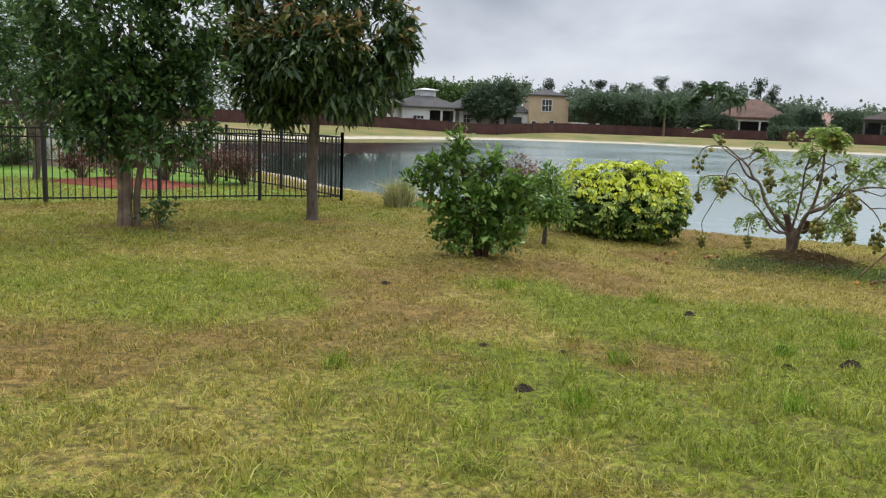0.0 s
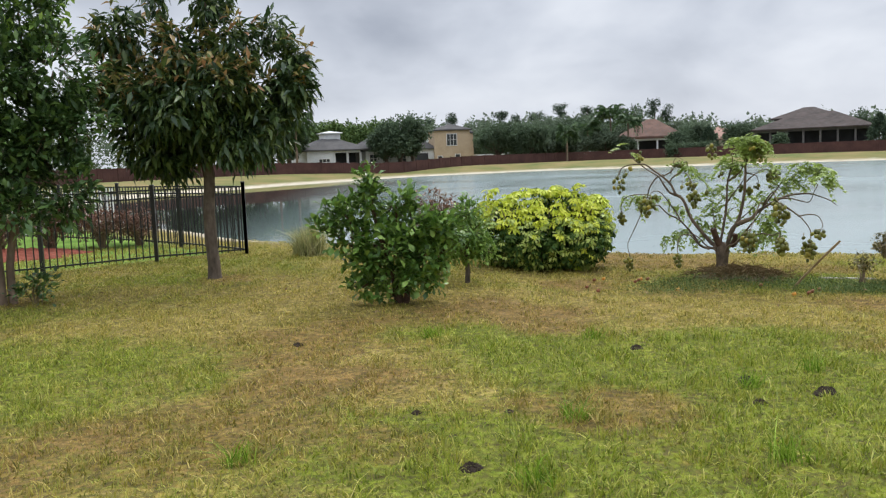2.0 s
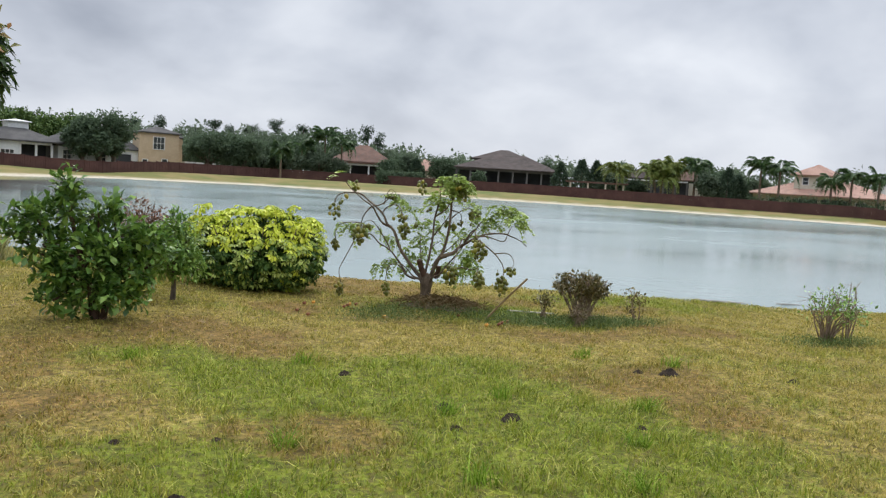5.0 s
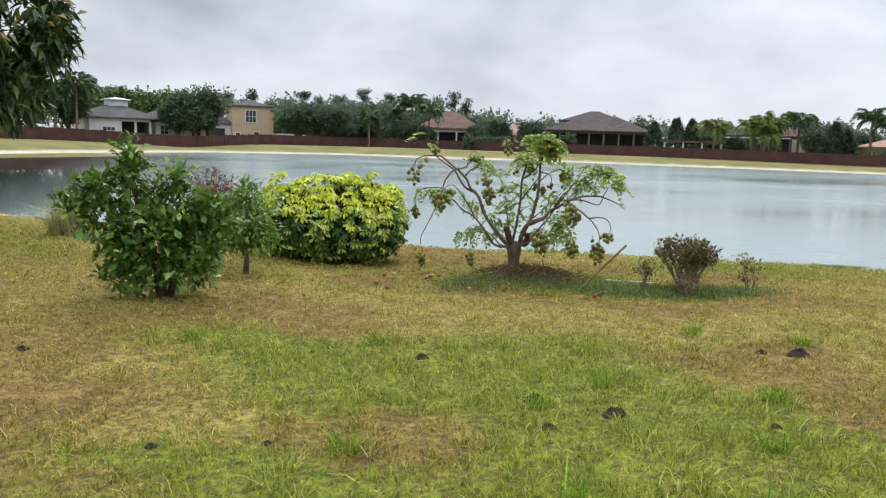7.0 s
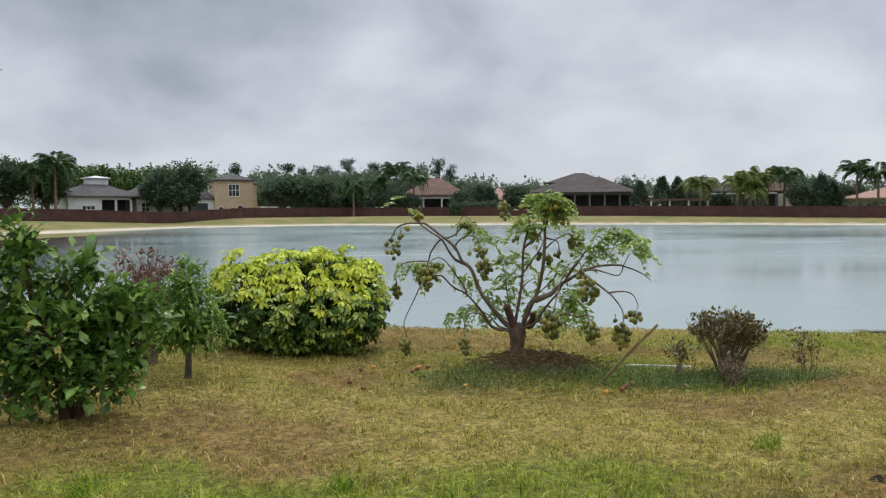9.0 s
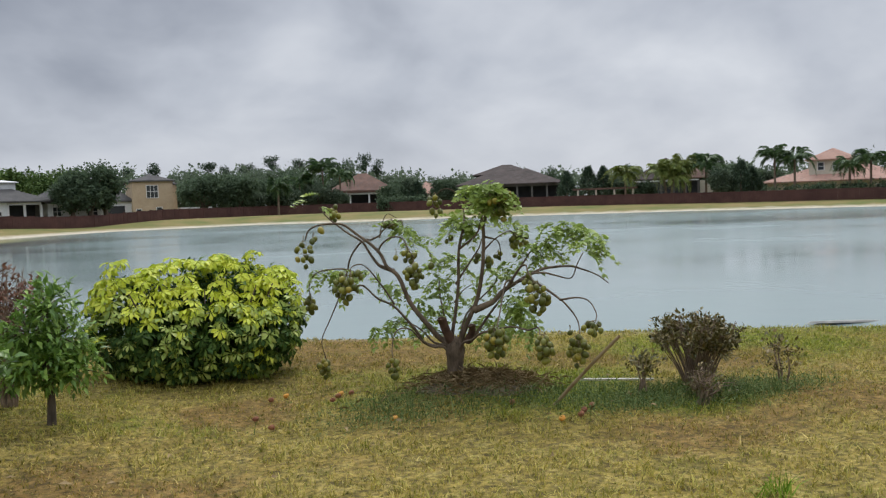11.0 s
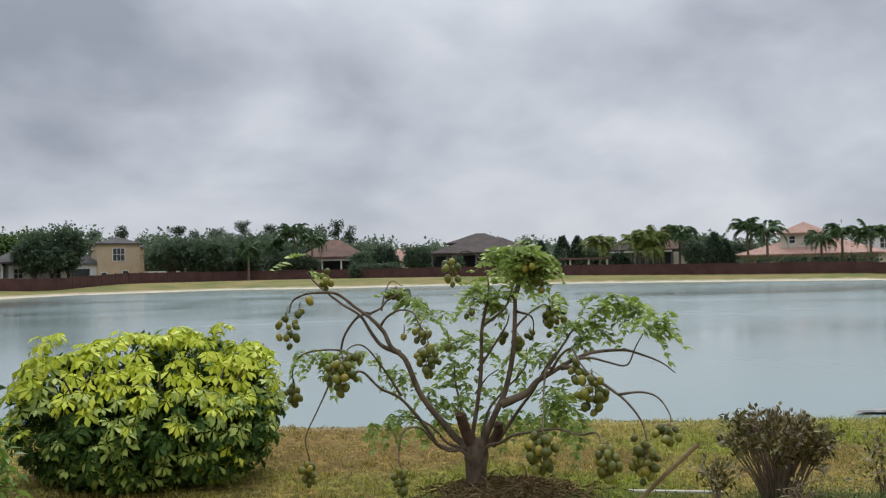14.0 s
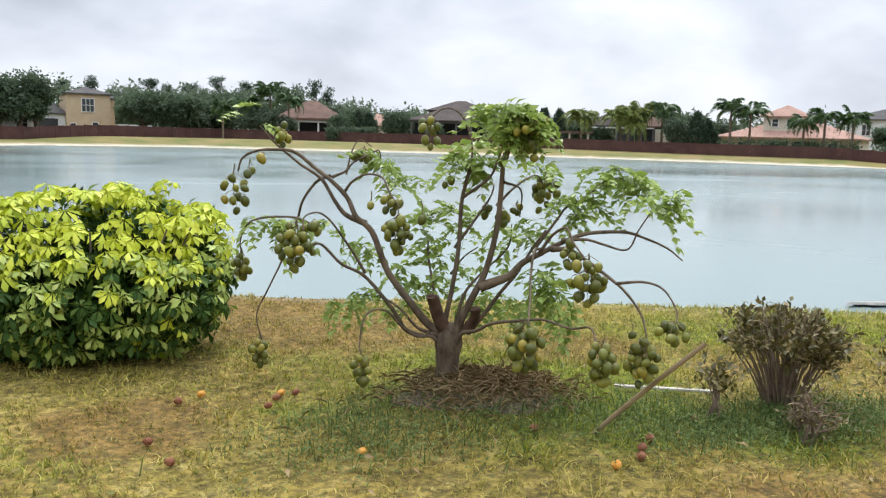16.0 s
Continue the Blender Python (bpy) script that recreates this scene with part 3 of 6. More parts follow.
def far_fence():
    top = thing("fence_wall", Matrix(), "long red-brown board fence along the far bank", "fence", kind="structure")
    pts = [np.array(p) for p in WALL]
    run = []
    for a, b in zip(pts, pts[1:]):
        n = max(1, round(np.linalg.norm(b - a) / 2.4))
        run += [a + (b - a) * i / n for i in range(n)]
    run.append(pts[-1])
    pm = None
    for a, b in zip(run, run[1:]):
        d = b - a
        ang, ln = math.atan2(d[1], d[0]), np.linalg.norm(d)
        if pm is None:
            bm = bmesh.new()
            for k in range(8):
                box(bm, k * 0.3 + 0.004, k * 0.3 + 0.296, -0.02 + 0.008 * (k % 2), 0.02 + 0.008 * (k % 2), 0.03, 1.42 + 0.02 * (k % 3 == 0))
            box(bm, 0, 2.4, -0.035, -0.02, 1.28, 1.36)
            box(bm, 0, 2.4, -0.035, -0.02, 0.25, 0.33)
            box(bm, -0.06, 0.06, -0.06, 0.05, 0, 1.5)
            o = part("fence_panel", bm, M_FENCE, top)
            pm = o.data
        else:
            o = link("fence_panel", pm, top)
        o.matrix_basis = Matrix.Translation((a[0], a[1], min(gz(*a), gz(*b)) - 0.02)) @ Matrix.Rotation(ang, 4, "Z") @ Matrix.Diagonal((ln / 2.4, 1, 1, 1))


far_fence()

# ---------------------------------------------------------------- houses across the pond


def hip(bm, x0, x1, y0, y1, z0, z1, over=0.5, slab=0.18):
    """A hipped roof with overhanging eaves and a fascia."""
    x0, x1, y0, y1 = x0 - over, x1 + over, y0 - over, y1 + over
    w, d = x1 - x0, y1 - y0
    if w >= d:
        r = [((x0 + d / 2), (y0 + y1) / 2), ((x1 - d / 2), (y0 + y1) / 2)]
    else:
        r = [((x0 + x1) / 2, y0 + w / 2), ((x0 + x1) / 2, y1 - w / 2)]
    lo = [bm.verts.new((x, y, z0)) for x, y in ((x0, y0), (x1, y0), (x1, y1), (x0, y1))]
    mid = [bm.verts.new((x, y, z0 + slab)) for x, y in ((x0, y0), (x1, y0), (x1, y1), (x0, y1))]
    a, b = (bm.verts.new((*p, z1)) for p in r)
    bm.faces.new(lo[::-1])
    for i in range(4):
        bm.faces.new((lo[i], lo[(i + 1) % 4], mid[(i + 1) % 4], mid[i]))
    if w >= d:
        for f in ((mid[0], mid[1], b, a), (mid[1], mid[2], b), (mid[2], mid[3], a, b), (mid[3], mid[0], a)):
            bm.faces.new(f)
    else:
        for f in ((mid[0], mid[1], a), (mid[1], mid[2], b, a), (mid[2], mid[3], b), (mid[3], mid[0], a, b)):
            bm.faces.new(f)
    return bm


def window(house, x, z, w, h, y=0.0, cols=2):
    """A framed window on the front wall with separate panes."""
    bm = bmesh.new()
    t = 0.09
    for d in ((x - w / 2 - t, x + w / 2 + t, y - 0.08, y - 0.004, z - t, z), (x - w / 2 - t, x + w / 2 + t, y - 0.08, y - 0.004, z + h, z + h + t),
              (x - w / 2 - t, x - w / 2, y - 0.08, y - 0.004, z, z + h), (x + w / 2, x + w / 2 + t, y - 0.08, y - 0.004, z, z + h),
              (x - w / 2, x + w / 2, y - 0.06, y - 0.004, z + h / 2 - 0.03, z + h / 2 + 0.03)):
        box(bm, *d)
    for c in range(1, cols):
        xc = x - w / 2 + c * w / cols
        box(bm, xc - 0.03, xc + 0.03, y - 0.065, y - 0.004, z, z + h)
    win = part("window", bm, M_TRIM, house)
    for c in range(cols):
        boxed("pane", (x - w / 2 + c * w / cols + 0.032, x - w / 2 + (c + 1) * w / cols - 0.032, y - 0.035, y - 0.006, z + 0.002, z + h - 0.002), M_GLASS, win)


def house_at(az, d, turn, label, lift=0.0, pad=None):
    """A house on its own pad, raised by lift metres over the ground."""
    x, y = bank(az, d)
    h = thing("house", pose(x, y, gz(x, y) - 0.05 + lift, 0, 0, -az + turn), label, "house", "houses across the pond")
    if lift:
        boxed("foundation", (pad[0], pad[1], -1.0, 13, -lift - 0.3, -0.003), M_DARKWALL, h)
    return h


def porch(house, x0, x1, y0, y1, h, n, mat_post, mat_back, name="screen"):
    """An open veranda: a dark sheet paints the shaded depth behind a row of posts under a beam."""
    boxed(name, (x0, x1, y1 - 0.1, y1, 0, h), mat_back, house, "dark back of a screened veranda, shade in its colour")
    boxed("beam", (x0, x1, y0, y0 + 0.2, h, h + 0.3), mat_post, house)
    for i in range(n + 1):
        xc = x0 + (x1 - x0) * i / n
        boxed("post", (xc - 0.14, xc + 0.14, y0, y0 + 0.22, 0, h), mat_post, house)


def build_houses():
    # white bungalow with grey roofs
    h = house_at(-2.2, 112, 16, "white stucco bungalow with grey hipped shingle roofs and dark porch")
    boxed("wall", (-5.4, -1.6, 0, 9, 0, 3.0), M_WHITE, h)
    # recessed porch wall, its shade put into the dark colour
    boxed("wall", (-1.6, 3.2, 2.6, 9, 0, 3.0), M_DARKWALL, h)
    boxed("wall", (3.2, 7.6, 0.6, 9, 0, 2.8), M_WHITE, h)
    part("roof", hip(bmesh.new(), -5.4, 3.2, 0, 9, 3.0, 5.2), M_ROOF_GREY, h)
    part("roof", hip(bmesh.new(), 3.21, 10.4, 0.6, 9, 2.8, 5.5), M_ROOF_GREY, h)
    porch(h, -1.5, 2.3, 0.1, 2.55, 2.7, 2, M_TRIM, M_SCREENSHADE)
    d = part("dormer", box(bmesh.new(), -2.0, 0.4, 3.2, 5.6, 3.6, 5.5), M_WHITE, h)
    part("dormer_roof", hip(bmesh.new(), -2.0, 0.4, 3.2, 5.6, 5.51, 5.9, 0.3, 0.1), M_TRIM, d)
    window(h, -3.0, 1.0, 1.5, 0.9, 0.0, 3)
    window(h, 4.3, 1.2, 1.0, 1.1, 0.6, 2)
    boxed("wall", (7.61, 10.4, 1.5, 9, 0, 2.75), M_WHITE, h)
    window(h, 9.0, 1.0, 1.3, 1.3, 1.5, 2)

    # tan two-storey house with a white side porch
    h = house_at(5.7, 131, 8, "tan stucco two-storey house with a low brown hipped roof")
    boxed("wall", (-2.9, 2.9, 0, 8, 0, 5.9), M_TAN, h)
    part("roof", hip(bmesh.new(), -2.9, 2.9, 0, 8, 5.9, 7.1, 0.35), M_ROOF_GREY, h)
    boxed("wall", (2.91, 3.9, 2.5, 8, 0, 5.4), M_TAN, h)
    part("roof", hip(bmesh.new(), 2.92, 3.9, 2.5, 8, 5.41, 6.0, 0.2), M_ROOF_GREY, h)
    boxed("wall", (4.61, 9.5, 4.0, 9, 0, 1.9), M_WHITE, h)
    window(h, -0.1, 3.5, 1.6, 1.8, 0.0, 3)
    window(h, 0.8, 1.1, 0.75, 0.9, 0.0, 1)
    window(h, -2.1, 0.6, 0.7, 1.2, 0.0, 1)
    boxed("wall", (-8.2, -2.92, 1.5, 8, 0, 3.0), M_WHITE, h, "white porch wing")
    part("roof", hip(bmesh.new(), -8.2, -2.95, 1.5, 8, 3.01, 5.6, 0.4), M_ROOF_GREY, h)
    boxed("screen", (-7.5, -3.9, 1.4, 1.495, 0.1, 2.4), M_SCREENSHADE, h, "dark screened opening")

    # brown-roofed house with a pale porch beam
    h = house_at(19.4, 143, -4, "house with a weathered brown tile roof and pale porch beam", 0.85, (-6.2, 6.2))
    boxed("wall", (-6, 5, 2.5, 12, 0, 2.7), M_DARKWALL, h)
    part("roof", hip(bmesh.new(), -5.0, 6.0, 2.5, 12, 2.9, 6.2), M_ROOF_BROWN, h)
    porch(h, -4.6, 5.2, 0, 2.4, 2.3, 3, M_TRIM, M_SCREENSHADE)
    boxed("porch_roof", (-5.2, 5.8, -0.3, 2.6, 2.62, 2.85), M_ROOF_BROWN, h)
    boxed("wall", (-6.0, -4.61, 0, 2.45, 0, 2.6), M_WHITE, h)

    # long house with a dark pool screen
    h = house_at(30.0, 131, -6, "wide low house with weathered tile roofs over a dark pool screen", 0.85, (-9, 9.4))
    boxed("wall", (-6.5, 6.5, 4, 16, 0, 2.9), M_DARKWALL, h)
    part("roof", hip(bmesh.new(), -8.0, 8.4, 0.4, 12, 2.9, 5.6, 0.4), M_ROOF_DARK, h)
    part("roof", hip(bmesh.new(), -6.0, 3.5, 6, 14, 4.6, 6.5), M_ROOF_DARK, h)
    porch(h, -8.0, 8.4, 0.5, 3.9, 2.6, 7, M_DARKWALL, M_SCREENSHADE)

    # terracotta gable peeping between the trees
    h = house_at(24.3, 158, 0, "house with a faded terracotta hipped roof behind trees")
    boxed("wall", (-4, 4, 0, 8, 0, 3), M_PEACH, h)
    part("roof", hip(bmesh.new(), -4, 4, 0, 8, 3, 5.6), M_ROOF_RED, h)

    # brown house behind palms
    h = house_at(41.3, 128, -10, "brown tile-roofed house with pale trim half hidden by palms", 0.7, (-6.4, 6.6))
    boxed("wall", (-5.6, 5.6, 2, 11, 0, 2.7), M_DARKWALL, h)
    part("roof", hip(bmesh.new(), -6.2, 1.6, 2, 11, 2.9, 6.4), M_ROOF_DARK, h)
    part("roof", hip(bmesh.new(), 0.6, 6.4, 1.2, 9, 2.91, 5.0), M_ROOF_BROWN, h)
    porch(h, -5.4, 3.6, -0.4, 1.9, 2.5, 5, M_DARKWALL, M_SCREENSHADE)
    boxed("gutter", (-5.6, 3.7, -0.55, -0.41, 2.62, 2.8), M_TRIM, h)
    boxed("wall", (3.75, 6.0, 0.2, 1.99, 0, 2.6), M_PEACH, h)

    # low pergola between the conical trees
    x, y = bank(36.7, 121)
    p = thing("pergola", pose(x, y, gz(x, y), 0, 0, -36.7), "low open garden pergola with pale posts", "pergola")
    for i in range(4):
        boxed("post", (-4 + i * 2.6, -3.75 + i * 2.6, 0, 0.25, 0, 2.3), M_PEACH, p)
    boxed("beam", (-4.6, 4.6, -0.2, 0.5, 2.301, 2.55), M_ROOF_BROWN, p)

    # cream house with terracotta roofs
    h = house_at(50.9, 126, -12, "cream stucco villa with terracotta tile roofs and square upper storey", -0.2, (-9, 9.8))
    boxed("wall", (-8.6, 9.4, 1, 12, 0, 2.6), M_PEACH, h)
    part("roof", hip(bmesh.new(), -8.6, 9.4, 0.4, 12, 2.6, 5.0, 0.6), M_ROOF_RED, h)
    boxed("wall", (-3.2, 2.0, 2.4, 9, 3.2, 5.6), M_PEACH, h, "upper storey")
    part("roof", hip(bmesh.new(), -3.2, 2.0, 2.4, 9, 5.6, 7.4, 0.5), M_ROOF_RED, h)
    window(h, -1.6, 4.3, 0.8, 1.0, 2.4, 1)
    window(h, 0.4, 4.3, 0.8, 1.0, 2.4, 1)
    for xa, xb in ((-2.4, 0.6), (1.2, 4.6)):
        boxed("opening", (xa, xb, 0.92, 0.99, 0.0, 2.2), M_SCREENSHADE, h, "dark sheet on the wall for a shaded veranda opening")
    window(h, 6.3, 0.7, 1.2, 1.3, 1.0, 2)
    window(h, -5.6, 0.7, 1.2, 1.3, 1.0, 2)

    # white two-storey house further back
    h = house_at(56.3, 146, -12, "white two-storey house with a grey roof behind palms")
    boxed("wall", (-4.5, 6, 0, 9, 0, 5.7), M_WHITE, h)
    part("roof", hip(bmesh.new(), -4.5, 6, 0, 9, 5.7, 7.6), M_ROOF_GREY, h)
    window(h, -1.5, 3.4, 1.2, 1.6, 0, 2)


build_houses()

# ---------------------------------------------------------------- far trees


def broad_tree(x, y, h, w, mat, label, trunk=0.3, n=900, per=7, leaf=0.42, name="tree", group="trees on the far bank", bare=0.25):
    """A round-headed tree: tapered trunk, limbs and a lumpy crown of many leaf clumps."""
    t = thing(name, pose(x, y, gz(x, y) - 0.05), label, "tree", group)
    tubes("trunk", [smooth_path([(0, 0, 0, trunk), (0.1, 0, h * 0.3, trunk * 0.7), (0, 0.1, h * 0.7, trunk * 0.3)], 6)], M_BARK, t, sides=7)
    k = 9
    c = [(0, 0, h * (bare + (1 - bare) * 0.5))]
    r = [(w * 0.38, w * 0.38, h * (1 - bare) * 0.48)]
    limbs = []
    for i in range(k):
        a = 2 * np.pi * i / k + rng.uniform(-0.3, 0.3)
        q = rng.uniform(0.22, 0.36) * w
        zc = h * rng.uniform(bare + 0.17, 0.86)
        c.append((q * math.cos(a), q * math.sin(a), zc))
        s = rng.uniform(0.13, 0.22) * w
        r.append((s, s, s * rng.uniform(0.7, 1.0)))
        limbs.append(smooth_path([(0, 0, h * 0.2, trunk * 0.45), (q * 0.5 * math.cos(a), q * 0.5 * math.sin(a), zc * 0.7, trunk * 0.3), (*c[-1], trunk * 0.08)], 5))
    for lb in limbs:
        tubes("limb", [lb], M_BARK, t, sides=5)
    p, o = lobes(n, c, r, 0.4)
    v, f = tufted(p, o, per, leaf * 0.5, leaf * 0.85, 0.8)
    link("crown", mesh_np("crown", v, f, mat), t)
    return t


def cone_tree(x, y, h, w, label="dark conical cypress tree behind the fence"):
    t = thing("cypress_tree", pose(x, y, gz(x, y) - 0.05), label, "tree", "cypresses on the far bank")
    tubes("trunk", [[(0, 0, 0, 0.16), (0, 0, h * 0.9, 0.03)]], M_BARK, t, sides=6)
    n = 600
    u = rng.uniform(0.04, 1, n) ** 0.8
    a = rng.uniform(0, 2 * np.pi, n)
    rr = w / 2 * np.sin(np.pi * np.clip(0.12 + 0.88 * u, 0, 1) ** 0.75) * rng.uniform(0.7, 1.15, n)
    p = np.stack([rr * np.cos(a), rr * np.sin(a), h * u], -1)
    o = np.stack([np.cos(a), np.sin(a), np.full(n, 0.8)], -1)
    v, f = tufted(p, o, 5, 0.16, 0.36, 0.5, rise=0.6)
    link("crown", mesh_np("crown", v, f, M_CONIFER), t)


def frond(length, width, n, droop, seg=16):
    """One feathered palm frond along +x: a rib and hanging leaflets."""
    s = np.linspace(0.08, 1, n)
    rx, rz = 0.85 * length * np.sin(s * 1.35) / math.sin(1.35), length * (0.8 * s - droop * s * s)
    pos = np.repeat(np.stack([rx, 0 * s, rz], -1), 2, 0)
    sg = np.tile([1.0, -1.0], n)
    way = np.stack([np.full(2 * n, 0.55), sg, np.full(2 * n, -0.55) + rng.normal(0, 0.12, 2 * n)], -1)
    v, f = leaves(pos, way, width * np.repeat(np.sin(np.pi * np.clip(s, 0.12, 0.93)) ** 0.5, 2), 0.16)
    return v, f


def palm_tree(x, y, h, r, mat=M_PALM, n=15, label="feathery palm with a slim grey trunk", name="palm_tree", trunk=0.16, stems=1):
    t = thing(name, pose(x, y, gz(x, y) - 0.05), label, "palm", "palms on the far bank")
    for k in range(stems):
        ox, oy = (0, 0) if stems == 1 else (0.9 * math.cos(2.4 * k), 0.9 * math.sin(2.4 * k))
        hh = h * (1 - 0.12 * k)
        tubes("trunk", [smooth_path([(ox * 0.4, oy * 0.4, 0, trunk * 1.2), (ox * 0.6, oy * 0.6, hh * 0.5, trunk), (ox, oy, hh - r * 0.25, trunk * 0.8)], 6)], M_BARK_PALE, t, sides=7)
        vs, fs, o = [], [], 0
        for i in range(n):
            v, f = frond(r * rng.uniform(0.85, 1.1), r * 0.42, 26, rng.uniform(0.55, 1.75))
            m = np.array((Matrix.Rotation(2 * math.pi * i / n * 2.4 + rng.uniform(-0.3, 0.3), 3, "Z") @ Matrix.Rotation(radians(rng.uniform(-45, 15)), 3, "Y")))
            vs.append(v @ m.T + (ox, oy, hh - r * 0.28))
            fs.append(f + o)
            o += len(v)
        link("crown", mesh_np("crown", np.vstack(vs), np.vstack(fs), mat), t)


def far_trees():
    oak = "broad dark green oak tree behind the bank fence"
    for az, d, h, w in ((1.8, 113, 7.8, 8.6), (0.7, 112, 6.6, 5.0), (2.7, 115, 6.8, 4.2), (9.0, 126, 6.9, 8.5), (11.2, 127, 6.0, 6.5), (13.4, 134, 6.0, 6.5), (-8.5, 108, 8.0, 7.0), (-6.2, 111, 7.6, 6.0), (-10.6, 107, 8.2, 7.5), (-13.2, 104, 8.0, 8.0)):
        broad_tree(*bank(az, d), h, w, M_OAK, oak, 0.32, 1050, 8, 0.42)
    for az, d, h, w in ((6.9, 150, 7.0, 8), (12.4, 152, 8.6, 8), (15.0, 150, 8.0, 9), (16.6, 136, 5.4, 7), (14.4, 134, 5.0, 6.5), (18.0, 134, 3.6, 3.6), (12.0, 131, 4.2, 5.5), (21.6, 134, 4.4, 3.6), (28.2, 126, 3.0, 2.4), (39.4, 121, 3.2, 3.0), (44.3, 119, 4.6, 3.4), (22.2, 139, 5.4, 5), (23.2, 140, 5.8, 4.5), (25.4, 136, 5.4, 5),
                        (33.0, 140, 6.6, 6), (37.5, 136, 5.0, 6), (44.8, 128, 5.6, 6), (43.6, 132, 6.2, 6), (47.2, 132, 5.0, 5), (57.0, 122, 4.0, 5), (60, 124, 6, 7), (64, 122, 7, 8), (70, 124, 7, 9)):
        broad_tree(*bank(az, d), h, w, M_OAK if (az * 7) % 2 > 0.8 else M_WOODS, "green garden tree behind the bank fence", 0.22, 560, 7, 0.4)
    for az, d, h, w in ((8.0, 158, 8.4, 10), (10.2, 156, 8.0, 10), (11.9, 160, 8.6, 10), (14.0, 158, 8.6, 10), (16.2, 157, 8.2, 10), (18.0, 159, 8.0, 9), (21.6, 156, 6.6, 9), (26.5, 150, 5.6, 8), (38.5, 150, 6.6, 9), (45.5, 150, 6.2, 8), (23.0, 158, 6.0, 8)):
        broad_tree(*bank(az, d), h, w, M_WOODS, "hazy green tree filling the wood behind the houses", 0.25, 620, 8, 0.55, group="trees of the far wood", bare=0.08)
    for az, d, h, w in ((34.1, 122, 4.9, 2.6), (35.6, 123, 5.6, 3.2), (36.6, 124, 5.5, 2.8), (45.6, 120, 5.4, 3.4), (46.3, 121, 4.4, 2.6), (23.6, 137, 4.6, 3.0), (58.5, 120, 5.0, 3.0)):
        cone_tree(*bank(az, d), h, w)
    for az, d, h, r, mt, st in ((15.4, 137, 6.0, 3.0, M_PALM, 1), (17.0, 139, 8.4, 3.2, M_PALM, 1), (18.2, 134, 6.8, 2.6, M_PALM, 1), (13.9, 128, 5.0, 2.2, M_PALM, 1), (38.1, 121, 5.2, 2.6, M_PALMY, 1), (41.0, 120, 5.8, 2.6, M_PALMY, 3), (42.0, 121, 6.0, 2.4, M_PALMY, 1),
                                (43.4, 121, 6.2, 2.7, M_PALM, 1), (47.7, 118, 6.6, 2.5, M_PALM, 1), (48.9, 118, 6.2, 2.6, M_PALM, 1), (52.1, 118, 5.0, 2.3, M_PALM, 1), (53.3, 118, 5.6, 2.3, M_PALM, 1), (54.9, 118, 5.4, 2.4, M_PALM, 1),
                                (-7.0, 106, 6.6, 2.6, M_PALM, 1), (-5.7, 106, 7.4, 2.8, M_PALM, 1)):
        palm_tree(*bank(az, d), h, r, mt, 20, stems=st)
    # clipped hedges along the fence
    for az0, az1, d, hh in ((46.9, 55.3, 116, 1.9), (20.8, 24.0, 128, 2.0), (56, 66, 114, 2.0)):
        t = thing("hedge", pose(*bank((az0 + az1) / 2, d), gz(*bank((az0 + az1) / 2, d))), "dark clipped hedge behind the board fence", "hedge")
        c, o = [], []
        for i in range(420):
            a = rng.uniform(az0, az1)
            px, py = bank(a, d + rng.uniform(-0.6, 0.6))
            c.append((px - t.location.x, py - t.location.y, rng.uniform(0.1, hh) + 0.15 * math.sin(a * 9)))
        v, f = tufted(np.array(c), unit(rng.normal(0, 1, (420, 3))), 8, 0.25, 0.35, 0.6)
        link("crown", mesh_np("crown", v, f, M_OAK), t)
    # the wood on the horizon: one mass of clumps with an uneven top, and single crowns standing out of it
    n = 10000
    az = rng.uniform(-50, 95, n)
    d = rng.uniform(165, 210, n)
    top = 7.8 + 1.2 * np.sin(az * 1.7) + 0.7 * np.sin(az * 4.3 + 1) + 0.3 * np.sin(az * 11.0) - 2.4 * ease(az, 20, 27)
    px, py = EYE_X + d * np.sin(np.radians(az)), EYE_Y + d * np.cos(np.radians(az))
    pz = 0.2 + top * (1 - rng.uniform(0, 1, n) ** 2 * 0.9)
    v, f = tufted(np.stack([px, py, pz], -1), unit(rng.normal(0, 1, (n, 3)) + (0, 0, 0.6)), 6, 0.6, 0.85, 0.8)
    tagged(link("far_woods", mesh_np("far_woods", v, f, M_WOODS)), "distant belt of mixed green woodland, haze in its colour", "woods", kind="stuff")
    for az, h in ((6.0, 10.5), (3.9, 10.2), (5.2, 9.8), (9.3, 10.4), (13.6, 11.6), (15.4, 11.2), (17.7, 11.0), (20.0, 11.6), (20.7, 10.4), (12.0, 10.4), (10.4, 9.6), (43.0, 8.8), (8.2, 9.6), (18.6, 10.6)):
        x, y = bank(az, 176)
        t = thing("pine_tree", pose(x, y, gz(x, y)), "tall bare-stemmed pine with a small ragged crown", "tree", "pines on the horizon")
        tubes("trunk", [[(0, 0, 0, 0.22), (0.2, 0, h * 0.95, 0.06)]], M_BARK, t, sides=6)
        c = [(rng.uniform(-1.1, 1.1), rng.uniform(-1, 1), h * rng.uniform(0.72, 1.0)) for _ in range(6)]
        p, o = lobes(190, c, [(1.0, 1.0, 0.65)] * 6, 0.2)
        v, f = tufted(p, o, 7, 0.18, 0.36, 0.5)
        link("crown", mesh_np("crown", v, f, M_CONIFER), t)
    for az in (-3.2, -1.6, 0.2):
        broad_tree(*bank(az, 150), 9.0, 10, M_BRIGHTWOODS, "light green tree standing behind the bungalow", 0.3, 800, 7, 0.6)


far_trees()
# ---------------------------------------------------------------- black metal fence of the neighbouring yard


